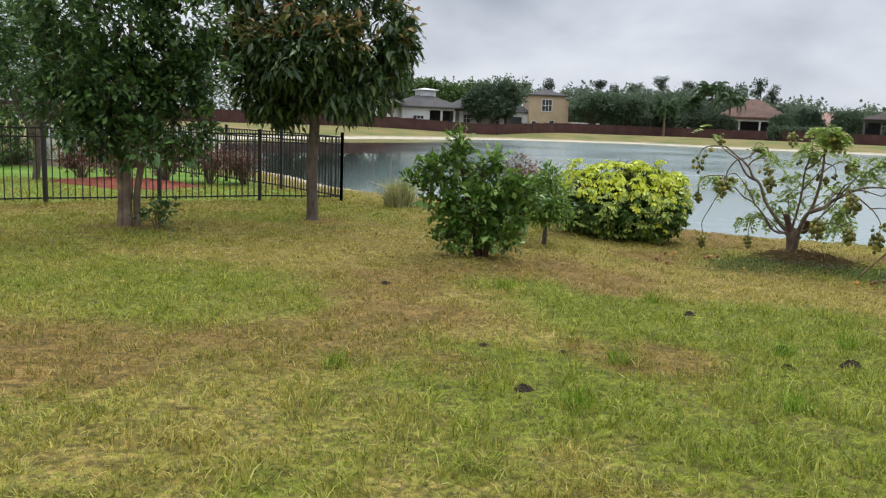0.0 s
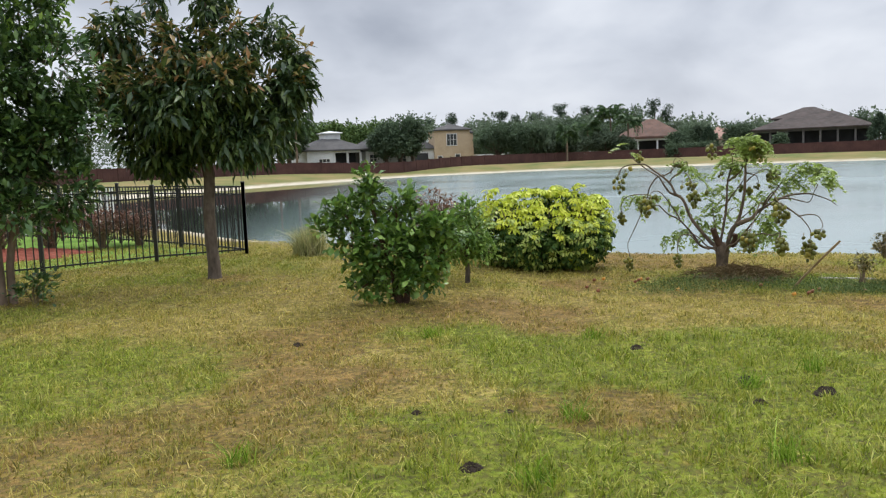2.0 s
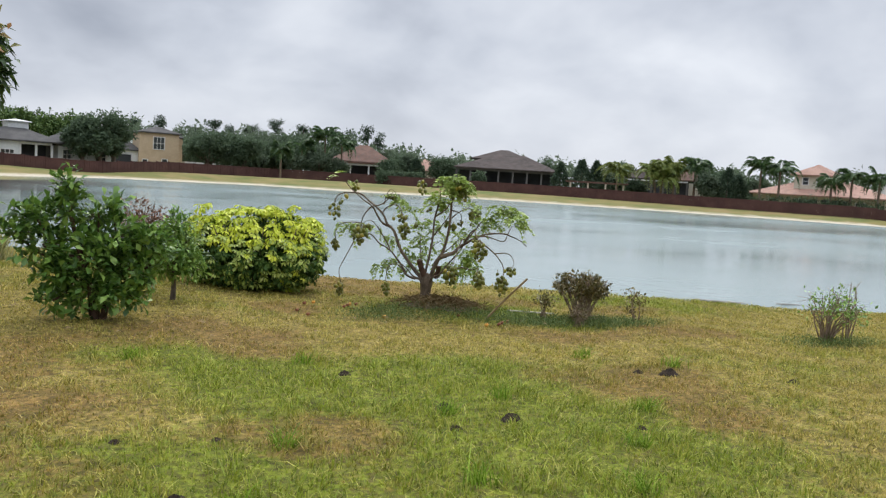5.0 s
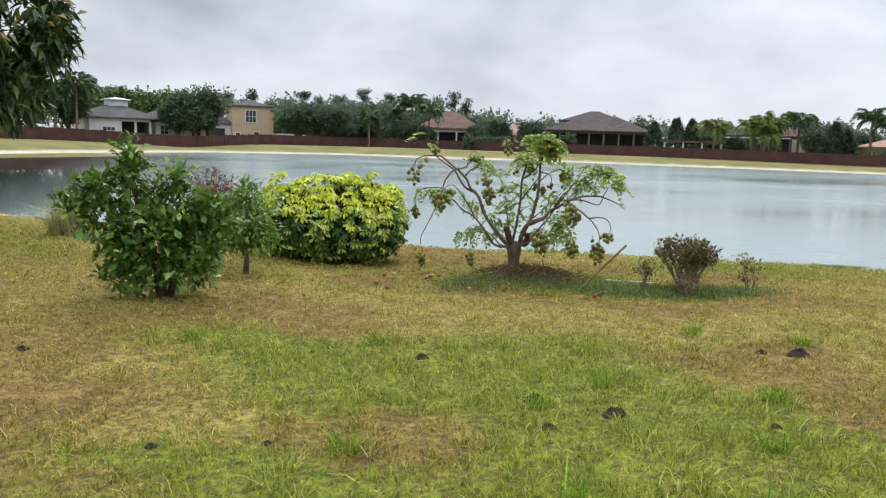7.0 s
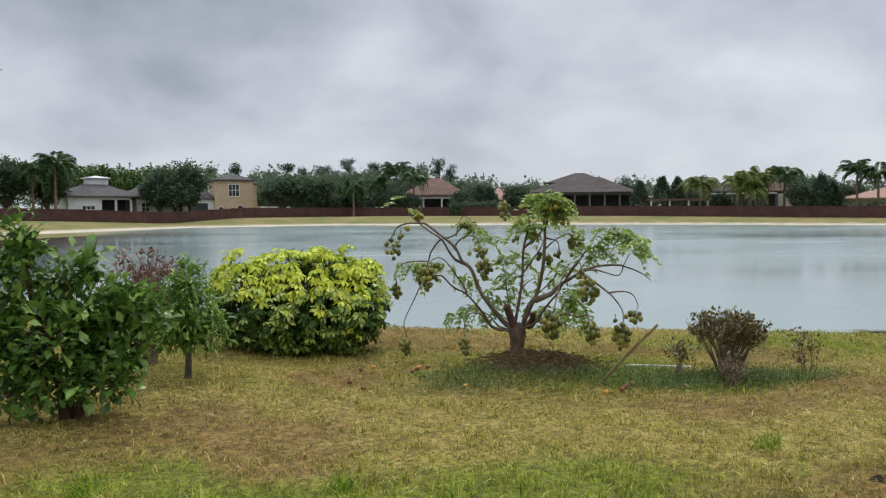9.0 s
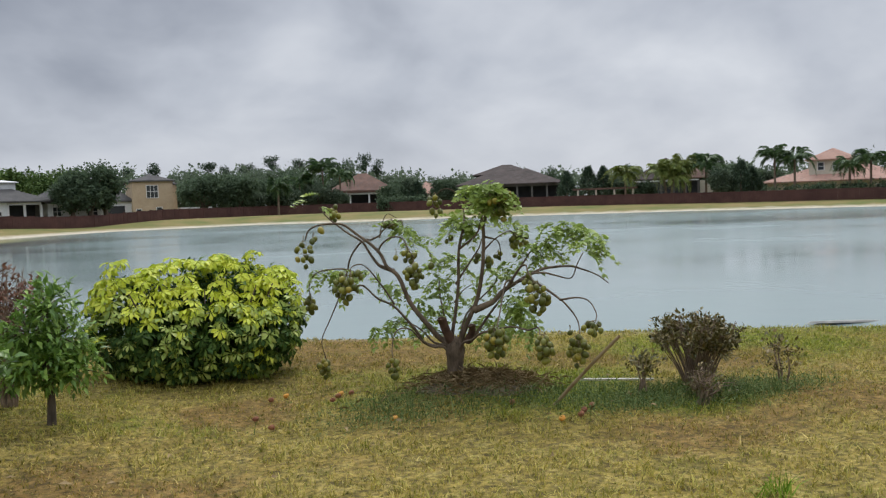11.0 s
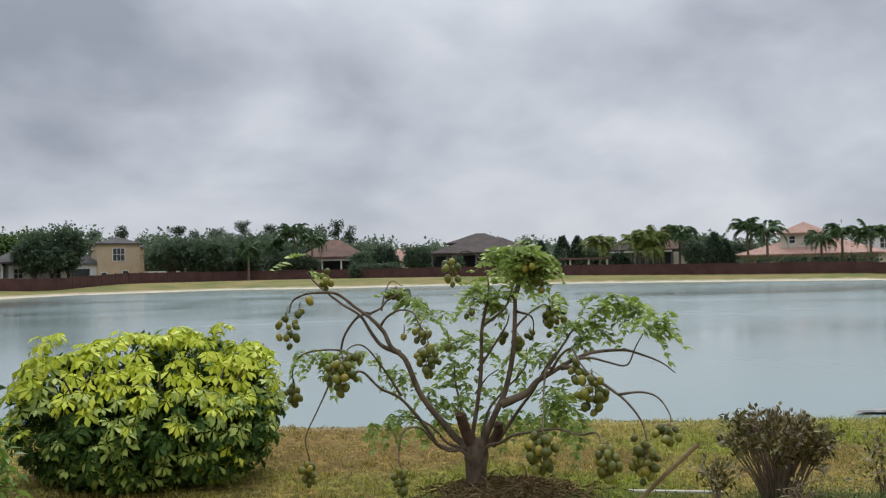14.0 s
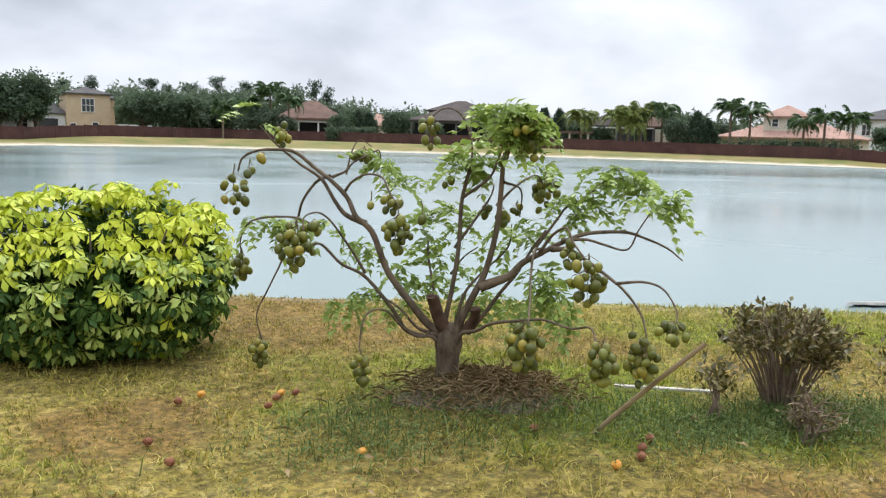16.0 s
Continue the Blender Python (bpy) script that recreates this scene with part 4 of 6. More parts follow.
def metal_fence(pts, label, group):
    """Posts at pts, and between them rails with pickets; z from the ground."""
    H = 1.34
    top = thing("metal_fence", pose(pts[0][0], pts[0][1], gz(*pts[0])), label, "fence", group)
    o = Vector((pts[0][0], pts[0][1], gz(*pts[0])))
    post = picket = None
    for i, p in enumerate(pts):
        q = Vector((p[0], p[1], gz(*p))) - o
        if post is None:
            bm = bmesh.new()
            box(bm, -0.032, 0.032, -0.032, 0.032, -0.05, H + 0.05)
            box(bm, -0.04, 0.04, -0.04, 0.04, H + 0.05, H + 0.08, 0.01)
            ob = part("post", bm, M_BLACK, top)
            post = ob.data
        else:
            ob = link("post", post, top)
        ob.matrix_basis = Matrix.Translation(q)
        if i + 1 == len(pts):
            break
        q2 = Vector((pts[i + 1][0], pts[i + 1][1], gz(*pts[i + 1]))) - o
        d = q2 - q
        ln = d.xy.length
        m = Matrix.Translation(q) @ Matrix.Rotation(math.atan2(d.y, d.x), 4, "Z") @ Matrix.Shear("XZ", 4, (0, 0))
        slope = d.z / ln
        for z in (0.1, H - 0.17, H - 0.02):
            bm = box(bmesh.new(), 0.03, ln - 0.03, -0.016, 0.016, z - 0.014, z + 0.014)
            for v in bm.verts:
                v.co.z += slope * v.co.x
            part("rail", bm, M_BLACK, top).matrix_basis = m
        n = round(ln / 0.125)
        for k in range(1, n):
            if picket is None:
                ob = part("picket", box(bmesh.new(), -0.009, 0.009, -0.009, 0.009, 0.06, H - 0.01), M_BLACK, top)
                picket = ob.data
            else:
                ob = link("picket", picket, top)
            ob.matrix_basis = m @ Matrix.Translation((k * ln / n, 0, slope * k * ln / n))


F1, F2, F3 = (-6.94, 14.8), (-3.64, 16.86), (-2.1, 17.57)
fm = ((F1[0] + F2[0]) / 2, (F1[1] + F2[1]) / 2)
fl = [(F1[0] - 1.62 * k, F1[1] - 1.02 * k) for k in (3, 2, 1)]
metal_fence(fl + [F1, fm, F2, F3], "black metal picket fence with three rails on the lawn", "neighbour's fence")
metal_fence([F3, (-3.75, 19.5), (-5.5, 21.3), (-7.4, 23.0), (-9.4, 24.5), (-11.4, 26.0), (-13.6, 27.4)], "black metal picket fence running along the pond bank", "neighbour's fence")


def neighbour_yard():
    # white paling fence further off
    x, y = -9.4, 26.2
    t = thing("paling_fence", pose(x, y, gz(x, y), 0, 0, 24), "weathered white paling fence beyond the yard", "fence")
    pm = None
    for i in range(34):
        if pm is None:
            o = part("paling", box(bmesh.new(), -0.05, 0.05, -0.012, 0.012, 0, 1.25), M_TRIM, t)
            pm = o.data
        else:
            o = link("paling", pm, t)
        o.matrix_basis = Matrix.Translation((i * 0.16 - 3, 0, 0))
    boxed("rail", (-3.1, 2.5, 0.013, 0.05, 0.9, 0.98), M_TRIM, t)
    # mulch beds
    for bx, by, sx, sy, mt, lb in ((-7.2, 19.2, 1.7, 0.9, M_REDMULCH, "low bed of red bark mulch"), (-13.5, 25.0, 4.5, 0.9, M_MULCH, "dark mulch bed under the trees")):
        heap("mulch_bed", bx, by, sx, sy, 0.14, mt, lb, "mulch bed")
    # leafless brown shrubs in the bed
    for bx, by, h in ((-7.6, 19.6, 0.9), (-6.6, 19.9, 1.0), (-5.6, 20.2, 0.95), (-4.9, 20.6, 0.85), (-8.6, 20.0, 0.8)):
        shrub(bx, by, 1.15 * h, 1.4, 30, 420, 0.08, M_TWIG, M_REDTWIG, "half-bare brown shrub in a mulch bed", "dry_shrub")
    shrub(-12.4, 24.2, 0.95, 2.8, 34, 520, 0.11, M_TWIG, M_BAY, "wide dark green clipped shrub in a mulch bed", "yard_hedge", top_only=0.3)
    # slim tree behind the fence
    broad_tree(-9.5, 19.6, 4.6, 2.6, M_BAY, "slim dark-leaved tree with a straight trunk", 0.09, 700, 8, 0.13, "slim_tree", "trees in the neighbour's yard", 0.3)
    broad_tree(-13.5, 24.0, 6.5, 5.5, M_BAY, "dark leafy tree at the edge of the yard", 0.16, 1100, 8, 0.2, "yard_tree", "trees in the neighbour's yard", 0.1)


def heap(name, x, y, sx, sy, h, mat, label, cat, lumps=0.3, group=""):
    """A low uneven heap lying on the ground."""
    n, k = 16, 40
    vs = [(0, 0, h)]
    for i in range(1, n + 1):
        for j in range(k):
            a = 2 * np.pi * j / k
            q = i / n * (1 + 0.12 * math.sin(3 * a + x) + 0.08 * math.sin(7 * a))
            px, py = sx * q * math.cos(a), sy * q * math.sin(a)
            z = h * max(0.0, 1 - (i / n) ** 2) * (1 + lumps * rng.uniform(-1, 1)) + gz(x + px, y + py) - gz(x, y)
            vs.append((px, py, z - (0.03 if i == n else 0)))
    fs = []
    for j in range(k):
        fs.append((0, 1 + j, 1 + (j + 1) % k))
        for i in range(n - 1):
            a, b = 1 + i * k + j, 1 + i * k + (j + 1) % k
            fs += [(a, a + k, b + k), (a, b + k, b)]
    ob = link(name, mesh_np(name, vs, fs, mat, lumps < 0.5))
    ob.matrix_basis = pose(x, y, gz(x, y))
    return tagged(ob, label, cat, group)


def shrub(x, y, h, w, stems, nleaf, leaf, m_stem, m_leaf, label, name="shrub", group="", flat=0.4, top_only=0.5, per=5):
    """Many thin stems fanning from one root, with leaves near their ends."""
    t = thing(name, pose(x, y, gz(x, y) - 0.02), label, "shrub", group)
    tips, outs = [], []
    for i in range(stems):
        a = rng.uniform(0, 2 * np.pi)
        q = w / 2 * rng.uniform(0.2, 1.0)
        hh = h * rng.uniform(0.65, 1.0) * (1 - 0.25 * (q / (w / 2)) ** 2)
        e = np.array([q * math.cos(a), q * math.sin(a), hh])
        p = smooth_path([(0.05 * math.cos(a), 0.05 * math.sin(a), 0, 0.012), (*(e * (0.35, 0.35, 0.45) + rng.normal(0, 0.03, 3)), 0.009), (*(e * (0.8, 0.8, 0.8) + rng.normal(0, 0.03, 3)), 0.006), (*e, 0.003)], 8)
        own = [p]
        for s in rng.uniform(top_only, 1.0, 4):
            b = p[int(s * 7)]
            tw = b[:3] + rng.normal(0, 0.09 * w + 0.02, 3) * (1, 1, 0.6)
            own.append(np.array([(*b[:3], 0.004), (*tw, 0.0018)]))
            tips.append(tw)
            outs.append(tw - (0, 0, hh * 0.5))
        tubes("stem", own, m_stem, t, sides=5)
    tips, outs = np.array(tips), np.array(outs)
    k = rng.choice(len(tips), nleaf)
    v, f = tufted(tips[k], outs[k], per, 0.035 + leaf * 0.25, leaf, 0.5, rise=0.2)
    link("foliage", mesh_np("foliage", v, f, m_leaf), t)
    return t


neighbour_yard()

# ---------------------------------------------------------------- trees on the lawn


def limb_tree(name, x, y, label, stems, crown_c, crown_r, n, per, leaf, width, mat, bark, droop, rise, flush=None, shell=0.45, group="trees on the lawn", shape=LEAF_V):
    """A tree with its own trunks, limbs to every lobe of the crown, twigs and leaves."""
    t = thing(name, pose(x, y, gz(x, y) - 0.04), label, "tree", group)
    for s in stems:
        tubes("trunk", [smooth_path(s, 14)], bark, t, sides=10, bumpy=0.05)
    tips = [np.array(s[-1]) for s in stems]
    for c in crown_c:
        b = min(tips, key=lambda q: np.hypot(q[0] - c[0], q[1] - c[1]) + 0.2 * abs(q[2] - c[2]))
        mid = (b[:3] * 0.5 + np.array(c) * 0.5) + (0, 0, -0.12)
        tubes("limb", [smooth_path([(*b[:3], b[3] * 0.8), (*mid, b[3] * 0.5), (*c, 0.012)], 8)], bark, t, sides=7)
    p, o = lobes(n, crown_c, crown_r, shell)
    cc = np.asarray(crown_c, float)
    near = cc[np.argmin(((p[:, None] - cc[None]) ** 2).sum(-1), 1)]
    tagged(tubes("fine_twig", [np.array([(*(a * 0.55 + b * 0.45), 0.007), (*b, 0.003)]) for a, b in zip(near[::3], p[::3])], bark, t, sides=4), kind="stuff")
    v, f = tufted(p, o, per, leaf * 0.35, leaf, width, droop, rise, shape)
    link("crown", mesh_np("crown", v, f, mat), t)
    if flush:
        m2, frac = flush
        zmin = np.quantile(p[:, 2] + 0.8 * p[:, 0] * 0 + rng.normal(0, 0.5, n), 1 - frac)
        k = np.where((p[:, 2] > zmin) & (np.linalg.norm(p - near, axis=1) > 0.3))[0]
        v, f = tufted(p[k] + o[k] * 0.08, o[k], per // 2 + 1, leaf * 0.3, leaf * 0.9, width, droop * 0.6, rise, shape)
        tagged(link("new_growth", mesh_np("new_growth", v, f, m2), t, label="fresh young leaves at the branch ends"), kind="stuff")
    return t


limb_tree("bay_tree", -4.55, 12.35, "dense dark-leaved tree with three pale trunks on the lawn",
          [[(-0.09, 0, 0, 0.065), (-0.08, 0, 0.6, 0.055), (-0.18, 0.05, 1.3, 0.055), (-0.4, 0.1, 2.2, 0.04)],
           [(0.03, -0.04, 0, 0.07), (0.03, -0.05, 0.6, 0.06), (0.05, -0.1, 1.4, 0.06), (0.1, 0, 2.6, 0.04)],
           [(0.13, 0.05, 0, 0.06), (0.14, 0.05, 0.6, 0.05), (0.3, 0.1, 1.4, 0.05), (0.55, 0.1, 2.3, 0.035)]],
          [(0, 0, 1.9), (-0.7, 0, 2.3), (0.7, 0.1, 2.2), (-0.95, 0.2, 3.0), (0.9, 0, 3.0), (0.1, -0.3, 2.9), (-0.4, 0.1, 3.9), (0.5, 0.1, 3.8), (0.05, 0.2, 4.5), (0.45, -0.35, 1.25), (-0.35, -0.2, 1.4), (0.95, -0.1, 1.5), (-0.9, 0.1, 1.75), (1.15, 0, 2.35), (0.0, -0.4, 2.1)],
          [(0.75, 0.7, 0.6), (0.6, 0.6, 0.55), (0.6, 0.6, 0.55), (0.55, 0.5, 0.55), (0.55, 0.5, 0.55), (0.7, 0.6, 0.6), (0.55, 0.5, 0.6), (0.55, 0.5, 0.6), (0.4, 0.4, 0.55), (0.45, 0.35, 0.35), (0.5, 0.4, 0.4), (0.4, 0.35, 0.4), (0.5, 0.4, 0.4), (0.4, 0.35, 0.4), (0.7, 0.5, 0.5)],
          1250, 12, 0.155, 0.42, M_BAY, M_BARK_PALE, 0.1, 0.25, (M_SAPLING, 0.22), shape=BLUNT)

limb_tree("mango_tree", -2.13, 14.07, "round mango tree with drooping dark leaves and rusty new growth",
          [[(0, 0, 0, 0.125), (0.01, 0, 0.15, 0.10), (-0.02, 0, 0.9, 0.09), (0.02, 0, 1.55, 0.085), (0.0, 0, 1.75, 0.085)],
           [(0, 0, 1.7, 0.075), (0.1, 0, 2.0, 0.06), (0.25, 0.05, 2.5, 0.045)],
           [(0, 0, 1.7, 0.075), (-0.12, 0.05, 2.0, 0.06), (-0.4, 0.1, 2.4, 0.045)]],
          [(0, 0, 2.35), (-0.75, 0, 2.2), (0.8, 0, 2.3), (-0.95, 0, 2.9), (0.25, -0.4, 2.8), (1.2, 0, 2.75), (1.3, 0.1, 3.15), (-0.3, 0, 3.4), (0.55, 0, 3.5), (-1.15, 0, 3.75), (1.05, 0.2, 3.7), (0.1, 0.2, 4.2), (-0.55, 0, 4.3), (-0.3, -0.5, 2.6), (0.5, -0.2, 2.1), (-0.6, 0.1, 1.85), (1.4, 0.1, 3.0)],
          [(0.7, 0.7, 0.5), (0.6, 0.6, 0.45), (0.55, 0.6, 0.45), (0.6, 0.6, 0.5), (0.7, 0.55, 0.5), (0.45, 0.5, 0.4), (0.35, 0.35, 0.4), (0.5, 0.5, 0.4), (0.38, 0.4, 0.4), (0.3, 0.3, 0.45), (0.22, 0.25, 0.4), (0.25, 0.3, 0.4), (0.25, 0.25, 0.35), (0.7, 0.5, 0.5), (0.5, 0.4, 0.35), (0.4, 0.4, 0.3), (0.2, 0.25, 0.28)],
          600, 20, 0.215, 0.33, M_MANGO, M_BARK, 0.7, 0.0, (M_FLUSH, 0.45))

limb_tree("gardenia_bush", 0.56, 10.95, "glossy dark green bush with an uneven spire on bare stems",
          [[(-0.02, 0, 0, 0.05), (-0.06, 0, 0.3, 0.035), (-0.15, 0, 0.7, 0.025)], [(0.06, 0, 0, 0.045), (0.12, 0, 0.3, 0.03), (0.25, 0, 0.6, 0.02)], [(0.0, 0.06, 0, 0.045), (0.0, 0.1, 0.5, 0.03)]],
          [(-0.32, 0, 1.54), (-0.30, 0, 1.27), (-0.62, 0.05, 1.14), (-0.84, 0, 0.98), (-0.55, 0, 0.86), (0.0, 0, 1.22), (0.14, 0.05, 1.34), (0.15, 0, 0.95), (0.48, 0, 0.93), (0.68, 0.05, 0.8), (-0.1, -0.05, 0.7), (0.35, 0, 0.6), (-0.42, 0, 0.55), (0.05, -0.1, 0.38), (0.40, -0.05, 0.30), (-0.44, -0.05, 0.26), (-0.16, -0.1, 0.2)],
          [(0.09, 0.09, 0.2), (0.17, 0.17, 0.17), (0.2, 0.22, 0.16), (0.12, 0.13, 0.07), (0.25, 0.26, 0.2), (0.15, 0.16, 0.14), (0.09, 0.1, 0.1), (0.28, 0.3, 0.22), (0.22, 0.24, 0.15), (0.13, 0.15, 0.11), (0.36, 0.34, 0.26), (0.27, 0.28, 0.2), (0.2, 0.22, 0.18), (0.28, 0.26, 0.16), (0.13, 0.14, 0.11), (0.13, 0.13, 0.09), (0.13, 0.13, 0.09)],
          460, 9, 0.125, 0.52, M_GARDENIA, M_CUT, 0.0, 0.3, (M_SPROUT, 0.42), 0.45, "shrubs by the pond", BLUNT)

limb_tree("young_tree", 1.55, 12.35, "small leafy sapling on one thin stem in the lawn",
          [[(0, 0, 0, 0.04), (0.01, 0, 0.25, 0.03), (0.0, 0, 0.6, 0.02)]],
          [(0, 0, 0.55), (0.1, 0, 0.75), (-0.12, 0, 0.8), (0.02, 0, 1.0), (0.18, 0, 0.5), (-0.2, 0, 0.55)],
          [(0.28, 0.27, 0.22), (0.25, 0.22, 0.2), (0.24, 0.22, 0.2), (0.18, 0.18, 0.2), (0.22, 0.2, 0.17), (0.22, 0.2, 0.17)],
          330, 8, 0.095, 0.38, M_SAPLING, M_BARK, 0.2, 0.1, None, 0.3, "shrubs by the pond")
shrub(1.22, 13.2, 1.3, 0.95, 40, 300, 0.06, M_TWIG, M_REDTWIG, "thin twiggy shrub with reddish brown leaves", "twiggy_shrub", "shrubs by the pond", top_only=0.55)

# ---------------------------------------------------------------- variegated umbrella bush


def whorl(n, length, wid, droop):
    """An umbrella of leaflets round one stalk, at the origin, opening along +z."""
    a = np.linspace(0, 2 * np.pi, n, endpoint=False) + rng.uniform(-0.12, 0.12, n)
    way = np.stack([np.cos(a), np.sin(a), np.full(n, 0.25 - droop) + rng.normal(0, 0.08, n)], -1)
    pos = way * 0.012
    v, f = leaves(pos, way, length * rng.uniform(0.8, 1.1, n), wid, shape=BLUNT)
    s, q = tube(np.array([(0, 0, -0.13, 0.0035), (0, 0, 0.0, 0.0025)]), 3)
    q3 = np.vstack([q[:, [0, 1, 2]], q[:, [0, 2, 3]]])
    return np.vstack([v, s]), np.vstack([f, q3 + len(v)])


def umbrella_bush():
    bx, by = 3.05, 14.2
    t = thing("umbrella_bush", pose(bx, by, gz(bx, by) - 0.03), "dense variegated umbrella bush, bright yellow-green on top", "shrub", "shrubs by the pond")
    for i in range(30):
        a, q = rng.uniform(0, 2 * np.pi), rng.uniform(0.2, 0.95)
        tubes("stem", [smooth_path([(0.35 * q * math.cos(a), 0.3 * q * math.sin(a), 0, 0.016), (0.7 * q * math.cos(a), 0.6 * q * math.sin(a), 0.5, 0.012), (q * math.cos(a), 0.85 * q * math.sin(a), 1.0, 0.006)], 6)], M_BARK, t, sides=6)
    shapes = []
    for mt in (M_YEL, M_LIME, M_UMB):
        shapes.append([mesh_np("whorl", *whorl(n, ln, w, dr), mt) for n, ln, w, dr in ((8, 0.10, 0.47, 0.6), (7, 0.115, 0.45, 1.0), (8, 0.09, 0.48, 0.8))])
    c = [(0, 0, 0.62), (-0.55, 0.05, 0.6), (0.6, 0, 0.62), (-0.2, 0.1, 0.95), (0.35, 0, 0.95), (-0.82, 0.1, 0.8), (0.84, 0.05, 0.88), (0.0, -0.3, 0.5), (-0.4, -0.3, 0.45), (0.45, -0.3, 0.45), (-0.82, 0.0, 1.12), (0.6, 0.0, 1.14), (-0.1, -0.1, 1.16), (0.25, 0.1, 1.2)]
    r = [(0.8, 0.75, 0.5), (0.6, 0.6, 0.5), (0.52, 0.55, 0.5), (0.55, 0.5, 0.33), (0.5, 0.5, 0.30), (0.33, 0.4, 0.35), (0.25, 0.35, 0.28), (0.7, 0.6, 0.42), (0.5, 0.5, 0.38), (0.5, 0.5, 0.38), (0.14, 0.14, 0.24), (0.12, 0.12, 0.22), (0.2, 0.18, 0.14), (0.16, 0.15, 0.12)]
    p, o = lobes(5600, c, r, 0.9)
    cc, rr = np.array(c), np.array(r)
    inside = (((p[:, None] - cc[None]) / (rr[None] * 0.93)) ** 2).sum(-1).min(1) < 1
    p, o = p[~inside & (p[:, 2] > 0.06)], o[~inside & (p[:, 2] > 0.06)]
    face = np.argsort(p[:, 1] - 0.25 * p[:, 2])
    rest = {0: [], 1: [], 2: []}
    for rank, i in enumerate(face):
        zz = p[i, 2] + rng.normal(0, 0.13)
        # yellow tops, greener below; the darkest green also stands in for shade
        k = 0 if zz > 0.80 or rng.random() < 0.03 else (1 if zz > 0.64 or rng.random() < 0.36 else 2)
        n = 0.6 * Vector(o[i]) + Vector((0, 0, 0.9)) + Vector(rng.normal(0, 0.28, 3))
        m = Matrix.Translation(p[i]) @ n.to_track_quat("Z", "Y").to_matrix().to_4x4() @ Matrix.Rotation(rng.uniform(0, 6.28), 4, "Z") @ Matrix.Scale(rng.uniform(0.75, 1.15), 4)
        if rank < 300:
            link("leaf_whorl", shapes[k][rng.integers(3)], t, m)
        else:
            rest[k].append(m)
    for k, ms in rest.items():
        vs, fs, off = [], [], 0
        for m in ms:
            me = shapes[k][rng.integers(3)]
            v = np.empty(len(me.vertices) * 3, np.float32)
            me.vertices.foreach_get("co", v)
            f = np.empty(len(me.polygons) * 3, np.int32)
            me.polygons.foreach_get("vertices", f)
            a = np.array(m)
            v = v.reshape(-1, 3) @ a[:3, :3].T + a[:3, 3]
            vs.append(v)
            fs.append(f.reshape(-1, 3) + off)
            off += len(v)
        if vs:
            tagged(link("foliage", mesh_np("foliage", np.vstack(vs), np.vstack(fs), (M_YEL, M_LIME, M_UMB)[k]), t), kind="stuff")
    # inner leaves that close the gaps, their dark green painting the shade inside
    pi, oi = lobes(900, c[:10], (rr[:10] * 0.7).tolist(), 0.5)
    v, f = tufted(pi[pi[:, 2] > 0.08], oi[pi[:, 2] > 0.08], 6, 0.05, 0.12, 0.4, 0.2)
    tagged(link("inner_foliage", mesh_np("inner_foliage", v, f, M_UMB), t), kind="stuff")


umbrella_bush()

# ---------------------------------------------------------------- plum tree hung with fruit


